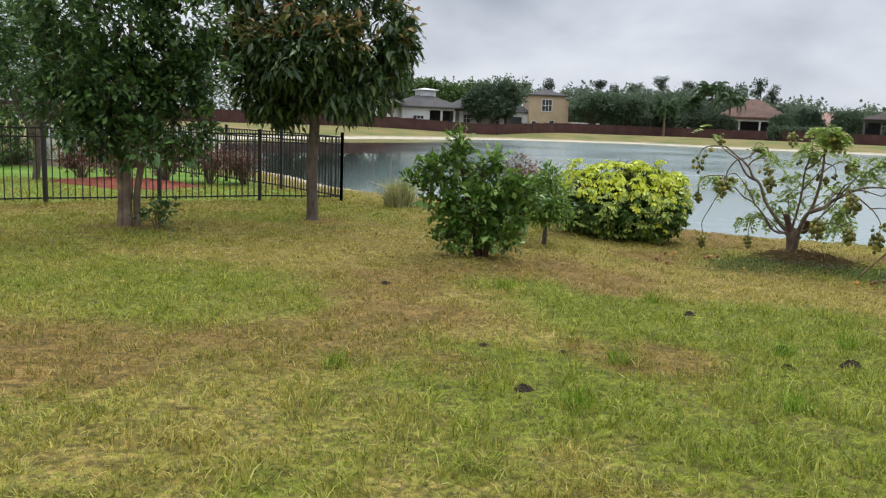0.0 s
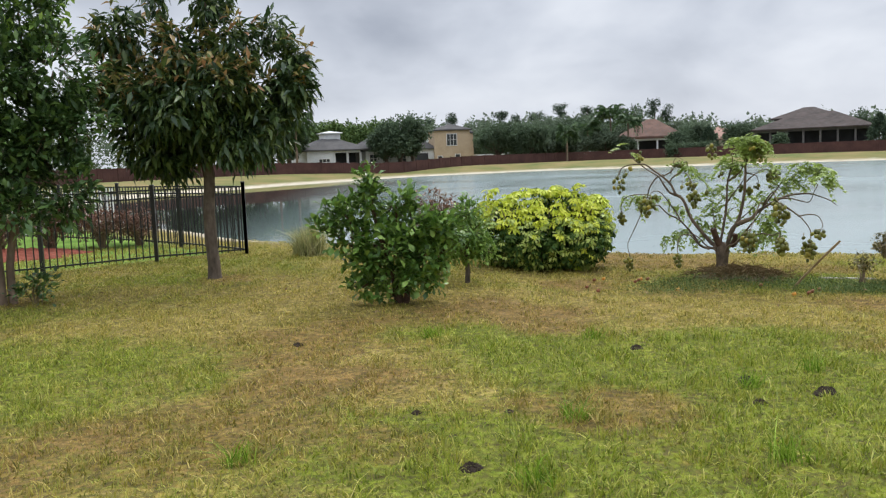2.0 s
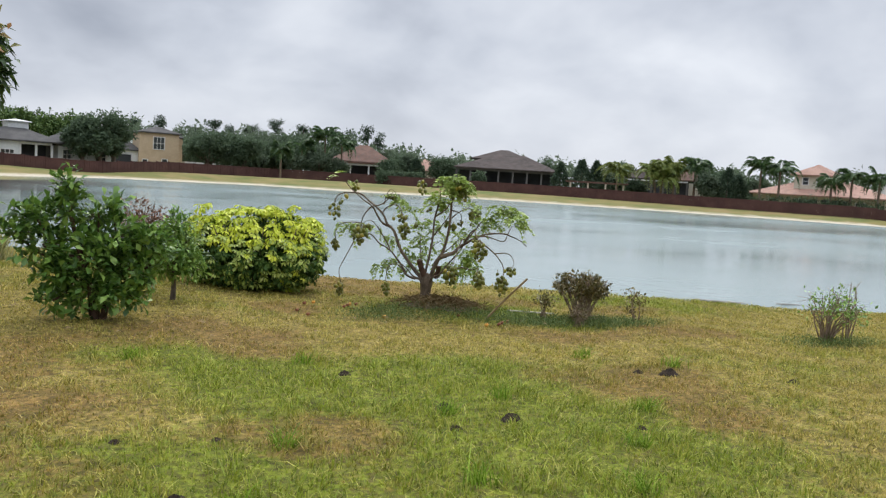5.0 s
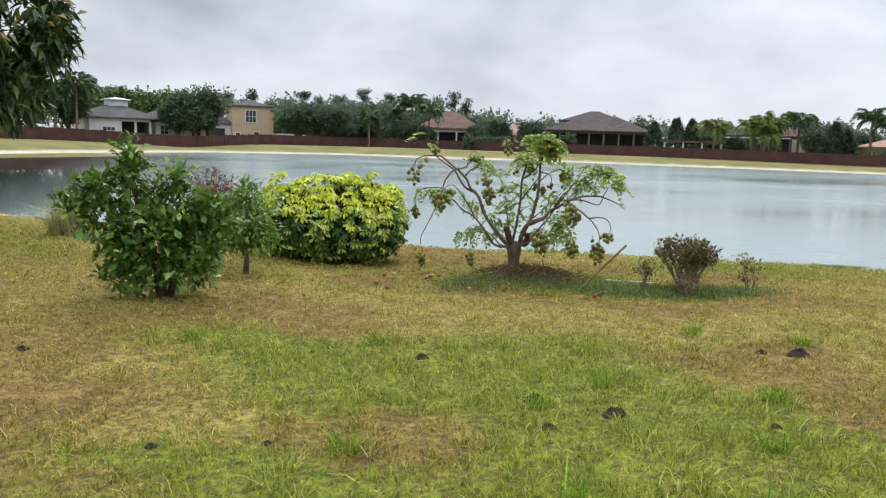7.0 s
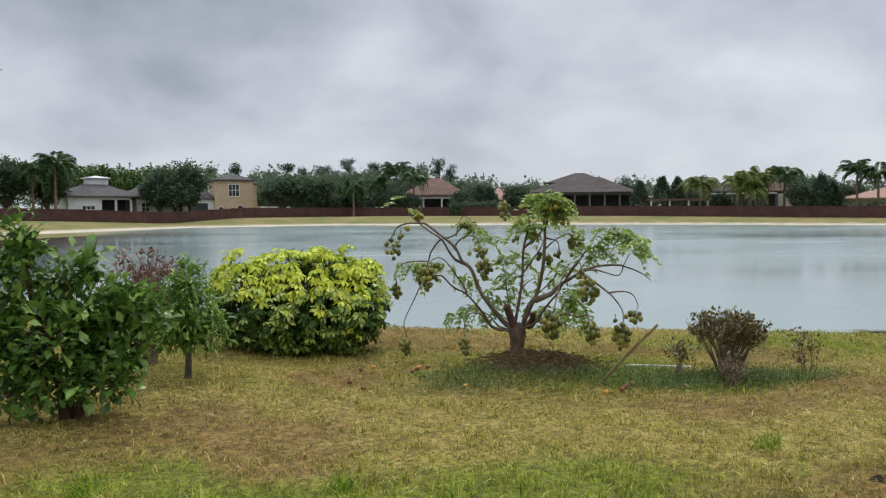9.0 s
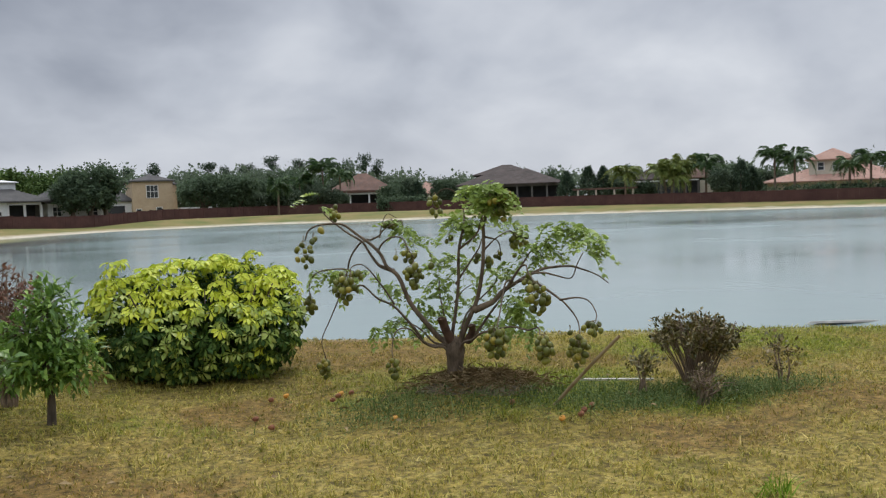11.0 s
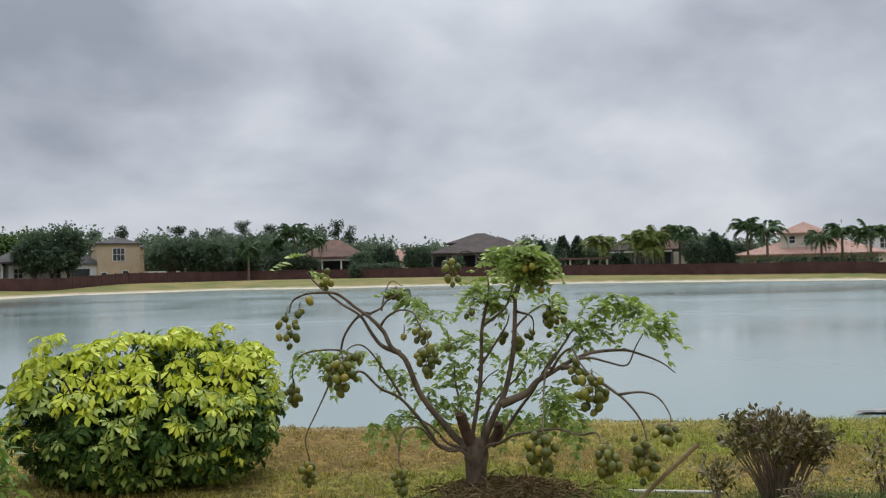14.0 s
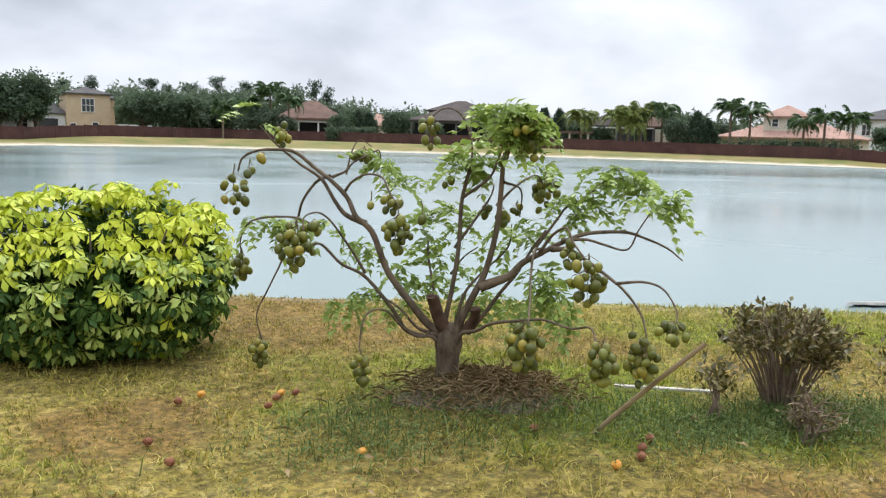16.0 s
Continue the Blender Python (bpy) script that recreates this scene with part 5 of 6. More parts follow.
def plum_tree():
    bx, by = 4.97, 11.87
    base = -0.385
    t = thing("plum_tree", pose(bx, by, base, 0, 0, -29.7), "small spreading fruit tree with arching limbs and hanging green plums", "tree", "trees on the lawn")

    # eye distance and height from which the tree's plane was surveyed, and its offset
    D, H, E = 5.248, 1.695, 0.005

    def at(u, v, w):
        k = 1 + w / D
        return np.array([E + (u - E) * k, w, H + (v - H) * k])

    def limb(pts, r0, r1, w0=0.0, w1=0.0, name="limb", mat=M_BARK_PLUM, sides=8, wob=0.012):
        if w0 == 0 and abs(pts[0][0]) < 0.15 and pts[0][1] < 0.57 and name == "limb":
            pts = [(0.25 * pts[0][0], 0.24)] + pts
        n = len(pts)
        rows = [(*(at(u, v, w0 + (w1 - w0) * (i / (n - 1)) ** 1.2) + rng.normal(0, wob if 0 < i < n - 1 else 0, 3)), r0 + (r1 - r0) * (i / (n - 1)) ** 0.5) for i, (u, v) in enumerate(pts)]
        tubes(name, [smooth_path(rows, 6 * n)], mat, t, sides=sides, bumpy=0.04)
        return rows

    tubes("trunk", [smooth_path([(0, 0, -0.06, 0.13), (0.0, 0, 0.05, 0.10), (-0.005, 0, 0.14, 0.078), (-0.005, 0, 0.26, 0.076), (0.0, 0, 0.36, 0.088), (0.005, 0, 0.44, 0.075), (0.01, 0, 0.50, 0.035), (0.01, 0, 0.515, 0.004)], 24)], M_BARK_PLUM, t, sides=14, bumpy=0.05)
    limb([(-0.05, 0.43), (-0.17, 0.51), (-0.27, 0.62), (-0.39, 0.82), (-0.52, 1.07), (-0.59, 1.18), (-0.68, 1.29), (-0.77, 1.4), (-0.86, 1.48), (-1.01, 1.57), (-1.13, 1.6), (-1.25, 1.58), (-1.33, 1.54), (-1.37, 1.45)], 0.04, 0.006, 0, 0.2)
    limb([(-0.55, 1.14), (-0.68, 1.21), (-0.76, 1.28), (-0.86, 1.41), (-0.97, 1.52), (-1.09, 1.58), (-1.17, 1.66), (-1.23, 1.74)], 0.022, 0.005, 0.12, 0.35)
    limb([(-0.08, 0.42), (-0.18, 0.42), (-0.27, 0.47), (-0.35, 0.55), (-0.45, 0.68), (-0.58, 0.82), (-0.7, 0.89), (-0.83, 0.97), (-0.91, 0.99)], 0.026, 0.007, 0, -0.3)
    limb([(-0.55, 0.82), (-0.65, 0.97), (-0.73, 1.1), (-0.8, 1.17), (-0.87, 1.2), (-0.92, 1.15), (-0.95, 1.09)], 0.011, 0.004, -0.12, -0.4)
    limb([(-0.78, 1.44), (-0.88, 1.4), (-0.96, 1.29), (-1.01, 1.15), (-1.04, 0.99), (-1.11, 0.84), (-1.19, 0.71), (-1.25, 0.53), (-1.22, 0.36)], 0.013, 0.005, 0.2, 0.5)
    limb([(-0.91, 1.13), (-1.04, 1.15), (-1.2, 1.16), (-1.31, 1.11), (-1.36, 1.01), (-1.35, 0.92)], 0.01, 0.004, -0.1, 0)
    limb([(-0.7, 1.32), (-0.65, 1.4), (-0.56, 1.46), (-0.46, 1.44), (-0.4, 1.35), (-0.34, 1.25)], 0.012, 0.005, 0.15, -0.3)
    limb([(-0.77, 1.43), (-0.68, 1.47), (-0.61, 1.53), (-0.56, 1.56), (-0.5, 1.59), (-0.46, 1.53)], 0.011, 0.004, 0.2, 0.4)
    limb([(-0.68, 1.45), (-0.65, 1.58), (-0.59, 1.67), (-0.52, 1.63)], 0.008, 0.003, 0.3, 0.4)
    limb([(-0.08, 0.43), (-0.2, 0.41), (-0.31, 0.49), (-0.4, 0.56), (-0.49, 0.58), (-0.54, 0.51), (-0.57, 0.35), (-0.57, 0.27)], 0.016, 0.004, 0, -0.5)
    limb([(-0.02, 0.48), (0.01, 0.73), (0.02, 1.02), (0.07, 1.28), (0.11, 1.48), (0.12, 1.52)], 0.024, 0.011, 0, 0.12)
    limb([(0.11, 1.51), (0.1, 1.67), (0.07, 1.79), (0.0, 1.86), (-0.09, 1.88), (-0.16, 1.81)], 0.009, 0.004, 0.12, 0.25)
    limb([(-0.07, 0.56), (-0.12, 0.73), (-0.13, 0.92), (-0.15, 1.05)], 0.016, 0.006, 0.15, 0.4)
    limb([(0.07, 0.48), (0.15, 0.68), (0.22, 0.85), (0.27, 1.13), (0.3, 1.42), (0.32, 1.55), (0.36, 1.67)], 0.036, 0.013, 0, -0.2)
    limb([(0.02, 1.0), (0.15, 1.19), (0.24, 1.34), (0.26, 1.41)], 0.012, 0.005, 0.05, 0.2)
    limb([(0.07, 1.33), (0.21, 1.45), (0.27, 1.58), (0.31, 1.67)], 0.012, 0.006, 0.05, -0.1)
    limb([(0.0, 0.83), (0.1, 0.96), (0.17, 1.01)], 0.008, 0.004, 0.05, 0.25)
    limb([(0.19, 0.75), (0.36, 0.83), (0.48, 0.91), (0.59, 0.99), (0.7, 1.07), (0.86, 1.11), (1.05, 1.13), (1.24, 1.11), (1.37, 1.06), (1.48, 0.96)], 0.036, 0.004, -0.05, -0.35)
    limb([(0.7, 1.07), (0.85, 1.07), (0.98, 1.04), (1.13, 1.01), (1.19, 1.13), (1.25, 1.25)], 0.013, 0.004, -0.2, -0.36)
    limb([(0.64, 1.01), (0.75, 1.01), (0.88, 0.95), (1.02, 0.85), (1.13, 0.76), (1.23, 0.6), (1.28, 0.45)], 0.02, 0.005, -0.25, -0.8)
    limb([(1.06, 0.8), (1.23, 0.81), (1.38, 0.75), (1.45, 0.65), (1.47, 0.55)], 0.01, 0.004, -0.6, -1.0)
    limb([(0.55, 0.96), (0.64, 1.11), (0.71, 1.15), (0.8, 1.08), (0.86, 0.95)], 0.013, 0.005, -0.3, -0.75)
    limb([(0.58, 1.01), (0.54, 1.0), (0.53, 0.84), (0.52, 0.68), (0.51, 0.51)], 0.011, 0.005, -0.3, -1.05)
    limb([(0.09, 0.43), (0.19, 0.47), (0.3, 0.51), (0.47, 0.54), (0.63, 0.56), (0.79, 0.53), (0.91, 0.49), (0.96, 0.37)], 0.018, 0.005, 0, -1.2)
    limb([(0.14, 0.46), (0.25, 0.6), (0.36, 0.71), (0.43, 0.83), (0.54, 1.04), (0.6, 1.13)], 0.018, 0.008, 0.05, 0.1)
    limb([(0.54, 1.02), (0.67, 1.17), (0.74, 1.28), (0.83, 1.35), (0.94, 1.44), (1.07, 1.48)], 0.012, 0.004, 0.0, 0.05)
    limb([(0.32, 1.43), (0.42, 1.36), (0.43, 1.21)], 0.01, 0.004, -0.15, 0.2)
    limb([(0.28, 1.28), (0.4, 1.41), (0.52, 1.47), (0.57, 1.42)], 0.01, 0.004, -0.1, 0.3)
    limb([(-0.04, 0.43), (-0.22, 0.47), (-0.31, 0.59), (-0.45, 0.66), (-0.61, 0.68)], 0.016, 0.005, 0.05, 0.35)
    limb([(0.04, 0.5), (0.1, 0.7), (0.2, 0.83), (0.37, 1.02), (0.38, 1.16)], 0.014, 0.005, 0.1, 0.45)
    # pruned stubs
    for pts, r in (([(-0.03, 0.46), (-0.08, 0.57), (-0.11, 0.67)], 0.047), ([(0.11, 0.46), (0.16, 0.54), (0.17, 0.6)], 0.038)):
        limb(pts, r, r * 0.85, 0, -0.08, "cut_stub", M_CUT, 10, 0.0)
        e = at(*pts[-1], -0.08)
        bm = bmesh.new()
        bmesh.ops.create_icosphere(bm, subdivisions=2, radius=r * 0.95, matrix=Matrix.Translation(e) @ Matrix.Diagonal((1, 1, 0.6, 1)))
        for vv in bm.verts:
            vv.co += Vector(rng.normal(0, 0.005, 3))
        part("stub_end", bm, M_CUT, t, "dark rough pruned end")

    # fruit
    fr = []
    for k, (sx, sz) in enumerate(((0.029, 0.037), (0.031, 0.041), (0.026, 0.033))):
        bm = bmesh.new()
        bmesh.ops.create_icosphere(bm, subdivisions=2, radius=1.0)
        for v in bm.verts:
            q = v.co.z
            v.co = Vector((v.co.x * sx * (1 + 0.10 * q), v.co.y * sx * (1 + 0.10 * q), q * sz))
        me = bpy.data.meshes.new("plum")
        bm.to_mesh(me)
        bm.free()
        me.materials.append(M_FRUIT)
        me.polygons.foreach_set("use_smooth", np.ones(len(me.polygons), bool))
        fr.append(me)

    def cluster(u, v, w, n, sx, sz, stalk=0.16, loose=False):
        c = at(u, v, w)
        sx, sz = sx * (1 + w / D), sz * (1 + w / D)
        pts = []
        tries = 0
        gap = 0.046 if not loose else 0.065
        while len(pts) < n and tries < 4000:
            tries += 1
            q = unit(rng.normal(0, 1, 3)) * rng.uniform(0.35, 1, 1) * (sx, sx, sz)
            q[0] *= 1 - 0.45 * max(0, -q[2] / sz)
            q[1] *= 1 - 0.45 * max(0, -q[2] / sz)
            if all(np.linalg.norm((q - o) * (1, 1, 0.8)) > gap for o in pts):
                pts.append(q)
        top = np.array([0, 0, sz + stalk])
        paths = [smooth_path([(*top, 0.004), (*(top * 0.5 + rng.normal(0, 0.01, 3)), 0.0035), (0, 0, -sz * 0.4, 0.002)], 6)]
        for q in pts:
            a = np.array([0, 0, min(sz + 0.02, q[2] + 0.07)])
            paths.append(smooth_path([(*a, 0.0022), (*((a + q) / 2 + (q[0] * 0.3, q[1] * 0.3, 0.01)), 0.0018), (*(q + (0, 0, 0.03)), 0.0015)], 5))
        cl = tubes("fruit_stalk", paths, M_STEM, t, "hanging bunch of unripe plums", 4, 0, Matrix.Translation(c))
        for q in pts:
            link("plum", fr[rng.integers(3)], cl, Matrix.Translation(q) @ Euler((rng.normal(0, 0.45), rng.normal(0, 0.45), rng.uniform(0, 6))).to_matrix().to_4x4() @ Matrix.Scale(rng.uniform(0.72, 1.0), 4))

    left_bunches = [
        (-1.39, 1.31, -0.1, 14, 0.09, 0.135, 0.05, True), (-1.22, 1.54, 0, 1, 0.016, 0.016, 0.02, False), (-1.29, 1.45, 0, 2, 0.032, 0.045, 0.03, False),
        (-1.35, 0.84, 0, 9, 0.058, 0.087, 0.03, False), (-1.0, 0.97, -0.4, 26, 0.123, 0.148, 0.04, False), (-0.88, 1.1, -0.35, 3, 0.039, 0.039, 0.02, False),
        (-1.23, 0.27, 0.5, 14, 0.065, 0.084, 0.03, False), (-0.57, 0.16, -0.5, 9, 0.055, 0.103, 0.04, False), (-0.57, 1.56, 0.4, 7, 0.071, 0.045, 0.03, False),
        (-0.52, 1.26, -0.1, 1, 0.019, 0.026, 0.06, False),
    ]
    middle_bunches = [
        (-0.4, 1.26, -0.25, 6, 0.055, 0.065, 0.03, False), (-0.35, 1.07, -0.35, 20, 0.087, 0.123, 0.05, False), (-0.2, 1.17, -0.1, 1, 0.019, 0.026, 0.1, False),
        (-0.15, 1.73, 0.25, 9, 0.077, 0.097, 0.02, False), (-1.08, 1.68, 0.35, 7, 0.052, 0.071, 0.0, False), (0.45, 1.71, -0.2, 26, 0.168, 0.155, 0.02, False),
        (0.31, 1.56, -0.2, 2, 0.026, 0.032, 0.02, False), (0.58, 1.36, 0.3, 18, 0.097, 0.123, 0.02, False), (0.41, 1.24, 0.2, 4, 0.032, 0.045, 0.03, False),
        (0.21, 1.24, 0.2, 3, 0.039, 0.032, 0.03, False), (0.32, 1.2, 0.1, 4, 0.045, 0.045, 0.03, False),
    ]
    right_bunches = [
        (0.76, 0.96, -0.5, 9, 0.058, 0.097, 0.02, False), (0.88, 0.8, -0.78, 24, 0.116, 0.155, 0.03, False), (0.49, 0.34, -1.05, 26, 0.119, 0.168, 0.03, False),
        (1.01, 0.27, -1.2, 20, 0.106, 0.129, 0.03, False), (1.26, 0.27, -0.8, 24, 0.106, 0.148, 0.03, False), (1.18, 0.48, -0.8, 3, 0.035, 0.035, 0.02, False),
        (1.45, 0.48, -1.0, 9, 0.097, 0.058, 0.02, False), (0.89, 1.3, 0, 3, 0.023, 0.045, 0.05, False), (-0.03, 1.41, 0.1, 4, 0.029, 0.045, 0.03, False),
    ]
    for a in left_bunches + middle_bunches + right_bunches:
        cluster(*a)

    # compound leaves
    def pinnate(n, length, ln, sag):
        s = np.linspace(0.2, 1, n)
        rib = np.stack([length * s, 0 * s, length * (0.12 * s - sag * s * s)], -1)
        pos = np.repeat(rib, 2, 0)
        sg = np.tile([1.0, -1.0], n)
        way = np.stack([np.full(2 * n, 0.6), sg, np.full(2 * n, -0.35)], -1) + rng.normal(0, 0.12, (2 * n, 3))
        size = ln * np.repeat(0.65 + 0.5 * np.sin(np.pi * s * 0.85), 2)
        pos, way, size = np.vstack([pos, rib[-1:]]), np.vstack([way, [(1, 0, -0.6)]]), np.append(size, ln)
        v, f = leaves(pos, way, size, 0.56)
        b, q = tube(np.array([(0, 0, 0, 0.0025), *[(*p, 0.0018) for p in rib[::3]], (*rib[-1], 0.001)]), 3)
        return mesh_np("compound_leaf", np.vstack([v, b]), np.vstack([f, np.vstack([q[:, [0, 1, 2]], q[:, [0, 2, 3]]]) + len(v)]), M_PLUMLEAF)

    shapes = [pinnate(6, 0.17, 0.078, 1.1), pinnate(5, 0.14, 0.075, 0.9), pinnate(6, 0.18, 0.08, 1.4), pinnate(5, 0.12, 0.072, 1.1)]
    outer_sprays = [
        (-1.24, 1.83, 0.35, 3, 0.2), (0.21, 1.88, -0.2, 9, 0.1), (0.35, 1.85, -0.2, 18, 0.1), (0.49, 1.85, -0.2, 14, 0.1), (0.4, 1.78, -0.15, 12, 0.0),
        (0.08, 1.59, 0.12, 9, 0.2), (0.14, 1.54, 0.12, 7, 0.1), (0.03, 1.54, 0.1, 6, 0.1), (0.57, 1.5, 0.3, 8, 0.2), (0.94, 1.48, 0.05, 10, 0.2),
        (1.08, 1.48, 0.05, 10, 0.2), (0.86, 1.34, 0, 7, 0.1), (0.74, 1.34, 0, 6, 0.1), (1.17, 1.44, 0.05, 7, 0.1), (1.27, 1.29, -0.34, 6, 0.1),
        (1.37, 1.35, -0.36, 6, 0.0),
    ]
    left_sprays = [
        (-0.42, 1.51, 0.3, 9, 0.3), (-0.33, 1.42, 0.2, 5, 0.0), (-0.5, 1.54, 0.3, 4, 0.2), (-0.75, 1.09, 0.3, 5, 0.1), (-1.17, 1.13, -0.05, 6, 0.1),
        (-1.26, 1.12, 0, 4, 0.1), (-0.97, 1.12, -0.2, 3, 0.1), (-0.11, 1.23, 0.4, 7, 0.2), (-0.01, 1.27, 0.2, 6, 0.2), (-0.13, 1.04, 0.4, 7, 0.2),
        (0.15, 1.16, 0.3, 5, 0.2), (-0.03, 0.94, 0.3, 6, 0.2), (-0.21, 0.79, 0.3, 8, 0.1), (-0.34, 0.82, 0.3, 7, 0.1), (-0.55, 1.02, 0.3, 6, 0.1),
        (-0.71, 0.62, 0.35, 6, -0.1), (-0.61, 0.68, 0.35, 6, 0), (-0.48, 0.68, 0.3, 6, 0.1), (-0.24, 0.59, 0.3, 7, 0.1),
    ]
    right_sprays = [
        (0.1, 0.83, 0.3, 7, 0.2), (0.28, 0.7, 0.35, 7, 0.1), (0.55, 0.84, -0.2, 8, 0.1), (0.64, 0.75, -0.3, 8, 0.0), (0.73, 0.55, -0.5, 5, -0.5),
        (0.43, 0.63, 0.2, 8, 0.0), (0.22, 0.64, 0.3, 6, 0.1), (0.38, 1.03, 0.4, 6, 0.2), (0.41, 1.16, 0.2, 6, 0.2), (0.49, 1.1, 0.2, 6, 0.2),
        (0.7, 1.21, 0, 5, 0.2), (-0.42, 0.99, 0.3, 5, 0.2), (-0.17, 1.15, 0.4, 4, 0.3), (0.28, 1.16, 0.3, 4, 0.2), (0.12, 0.65, 0.3, 5, 0.1),
        (0.59, 0.63, 0.1, 7, 0.0), (-0.09, 0.82, 0.3, 6, 0.2), (0.34, 1.77, -0.1, 8, 0.1), (0.03, 1.12, 0.2, 4, 0.2),
    ]
    for u, v, w, n, up in outer_sprays + left_sprays + right_sprays:
        c = at(u, v, w)
        for i in range(round((1.3 if w < 0.2 else 0.85) * n)):
            m = Matrix.Translation(c + rng.normal(0, 0.035, 3)) @ Matrix.Rotation(2 * math.pi * i / n + rng.uniform(-0.4, 0.4), 4, "Z") @ Matrix.Rotation(-0.8 * up + rng.normal(0, 0.4), 4, "Y") @ Matrix.Rotation(rng.normal(0, 0.3), 4, "X") @ Matrix.Scale(rng.uniform(0.65, 1.0), 4)
            link("compound_leaf", shapes[rng.integers(4)], t, m)


plum_tree()
heap("mulch_mound", 5.16, 11.72, 0.58, 0.38, 0.05, M_MULCH, "low mound of dry mulch round the fruit tree", "mulch")

# ---------------------------------------------------------------- dry shrubs, stick, litter


def vase_shrub(x, y, label):
    """An upright shrub: crowded stems from a narrow foot flaring outward, leaf tufts round the rim."""
    t = thing("dry_shrub", pose(x, y, gz(x, y) - 0.02), label, "shrub", "shrubs by the pond")
    tips, outs = [], []
    for i in range(95):
        a, q = rng.uniform(0, 2 * np.pi), rng.uniform(0.05, 1.0) ** 0.6
        hh = 0.74 * rng.uniform(0.72, 1.0) * (1 - 0.12 * q * q) + (0.12 if i in (3, 17) else 0)
        way = np.array([math.cos(a), math.sin(a), 0.0])
        foot, waist, end = way * 0.10 * q, way * 0.20 * q, way * 0.40 * q
        p = smooth_path([(*foot, 0.008), (*(waist + (0, 0, 0.42 * hh) + rng.normal(0, 0.012, 3)), 0.006), (*(0.6 * end + 0.4 * waist + (0, 0, 0.74 * hh)), 0.0045), (*(end + (0, 0, hh)), 0.002)], 9)
        own = [p]
        for s in rng.uniform(0.62, 1.0, 3):
            b = p[int(s * 8)]
            tw = b[:3] + way * 0.03 + rng.normal(0, 0.035, 3) + (0, 0, 0.02)
            own.append(np.array([(*b[:3], 0.003), (*tw, 0.0015)]))
            if q > 0.45 or s > 0.85:
                tips.append(tw)
                outs.append(tw - (0, 0, 0.5 * hh))
        tubes("stem", own, M_TWIG, t, sides=5)
    tips, outs = np.array(tips), np.array(outs)
    v, f = tufted(np.repeat(tips, 2, 0), np.repeat(outs, 2, 0), 6, 0.022, 0.055, 0.5, rise=0.2)
    link("foliage", mesh_np("foliage", v, f, M_PURPLE), t)


vase_shrub(6.95, 10.85, "upright twiggy shrub with dull brown-green leaves at its rim")
shrub(6.32, 10.85, 0.46, 0.26, 4, 40, 0.055, M_TWIG, M_PURPLE, "small leaning shoot with dark leaves", "shoot", "shoots by the dry shrub", top_only=0.8)
shrub(7.62, 10.5, 0.46, 0.26, 4, 40, 0.055, M_TWIG, M_PURPLE, "small leaning shoot with dark leaves", "shoot", "shoots by the dry shrub", top_only=0.8)
shrub(6.55, 10.35, 0.34, 0.42, 22, 90, 0.035, M_TWIG, M_PURPLE, "low dusty green shrublet in the grass", "shrublet", "shrublets")
shrub(9.3, 8.65, 0.75, 0.95, 26, 110, 0.06, M_TWIG, M_SAPLING, "sparse shrub with bare twigs and grassy foot", "sparse_shrub", "shrubs by the pond", top_only=0.6)
shrub(9.75, 8.7, 1.0, 0.5, 5, 4, 0.05, M_TWIG, M_SAPLING, "bare forked branch rising from the shrub", "bare_branch")
shrub(-4.05, 12.2, 0.4, 0.55, 8, 34, 0.11, M_STEM, M_BAY, "leafy sucker shoot at the foot of the tree", "sucker_shoot", top_only=0.5)


def stick():
    a, b = np.array([5.48, 11.0, gz(5.48, 11.0) - 0.01]), np.array([5.78, 10.46, 0.235])
    p = [(*(a + (b - a) * s + (0, 0, 0.012 * math.sin(3.1 * s))), 0.016 - 0.002 * s) for s in np.linspace(0, 1, 9)]
    v, f = tube(p, 9, 0.05)
    n = len(v)
    ob = link("stick", mesh_np("stick", v, f, M_STICK, True))
    tagged(ob, "pale weathered wooden stick leaning out of the grass", "stick")
    bm = bmesh.new()
    box(bm, -0.35, 0.35, -0.018, 0.018, 0.0, 0.018, 0.003)
    me = bpy.data.meshes.new("lath")
    bm.to_mesh(me)
    bm.free()
    me.materials.append(M_LATH)
    x, y = 6.48, 11.44
    ob = link("lath", me, None, pose(x, y, gz(x, y) + 0.04, 0, -2, -42.6))
    tagged(ob, "thin pale wooden lath lying in the grass", "lath")


stick()
for x, y, s in ((0.63, 5.25, 0.085), (2.78, 6.68, 0.11), (3.12, 6.25, 0.12), (5.45, 7.24, 0.14), (2.43, 7.98, 0.085), (2.6, 6.12, 0.07), (5.22, 7.42, 0.07), (3.0, 4.33, 0.08), (0.43, 6.3, 0.05), (6.5, 6.7, 0.08), (-0.5, 8.9, 0.07), (3.9, 5.75, 0.06), (1.0, 6.2, 0.04)):
    heap("earth_clod", x, y, s * 0.75, s * 0.6, s * 0.36, M_CLOD, "small dark crumbly heap of earth on the lawn", "earth heap", 0.45, "earth heaps on the lawn")


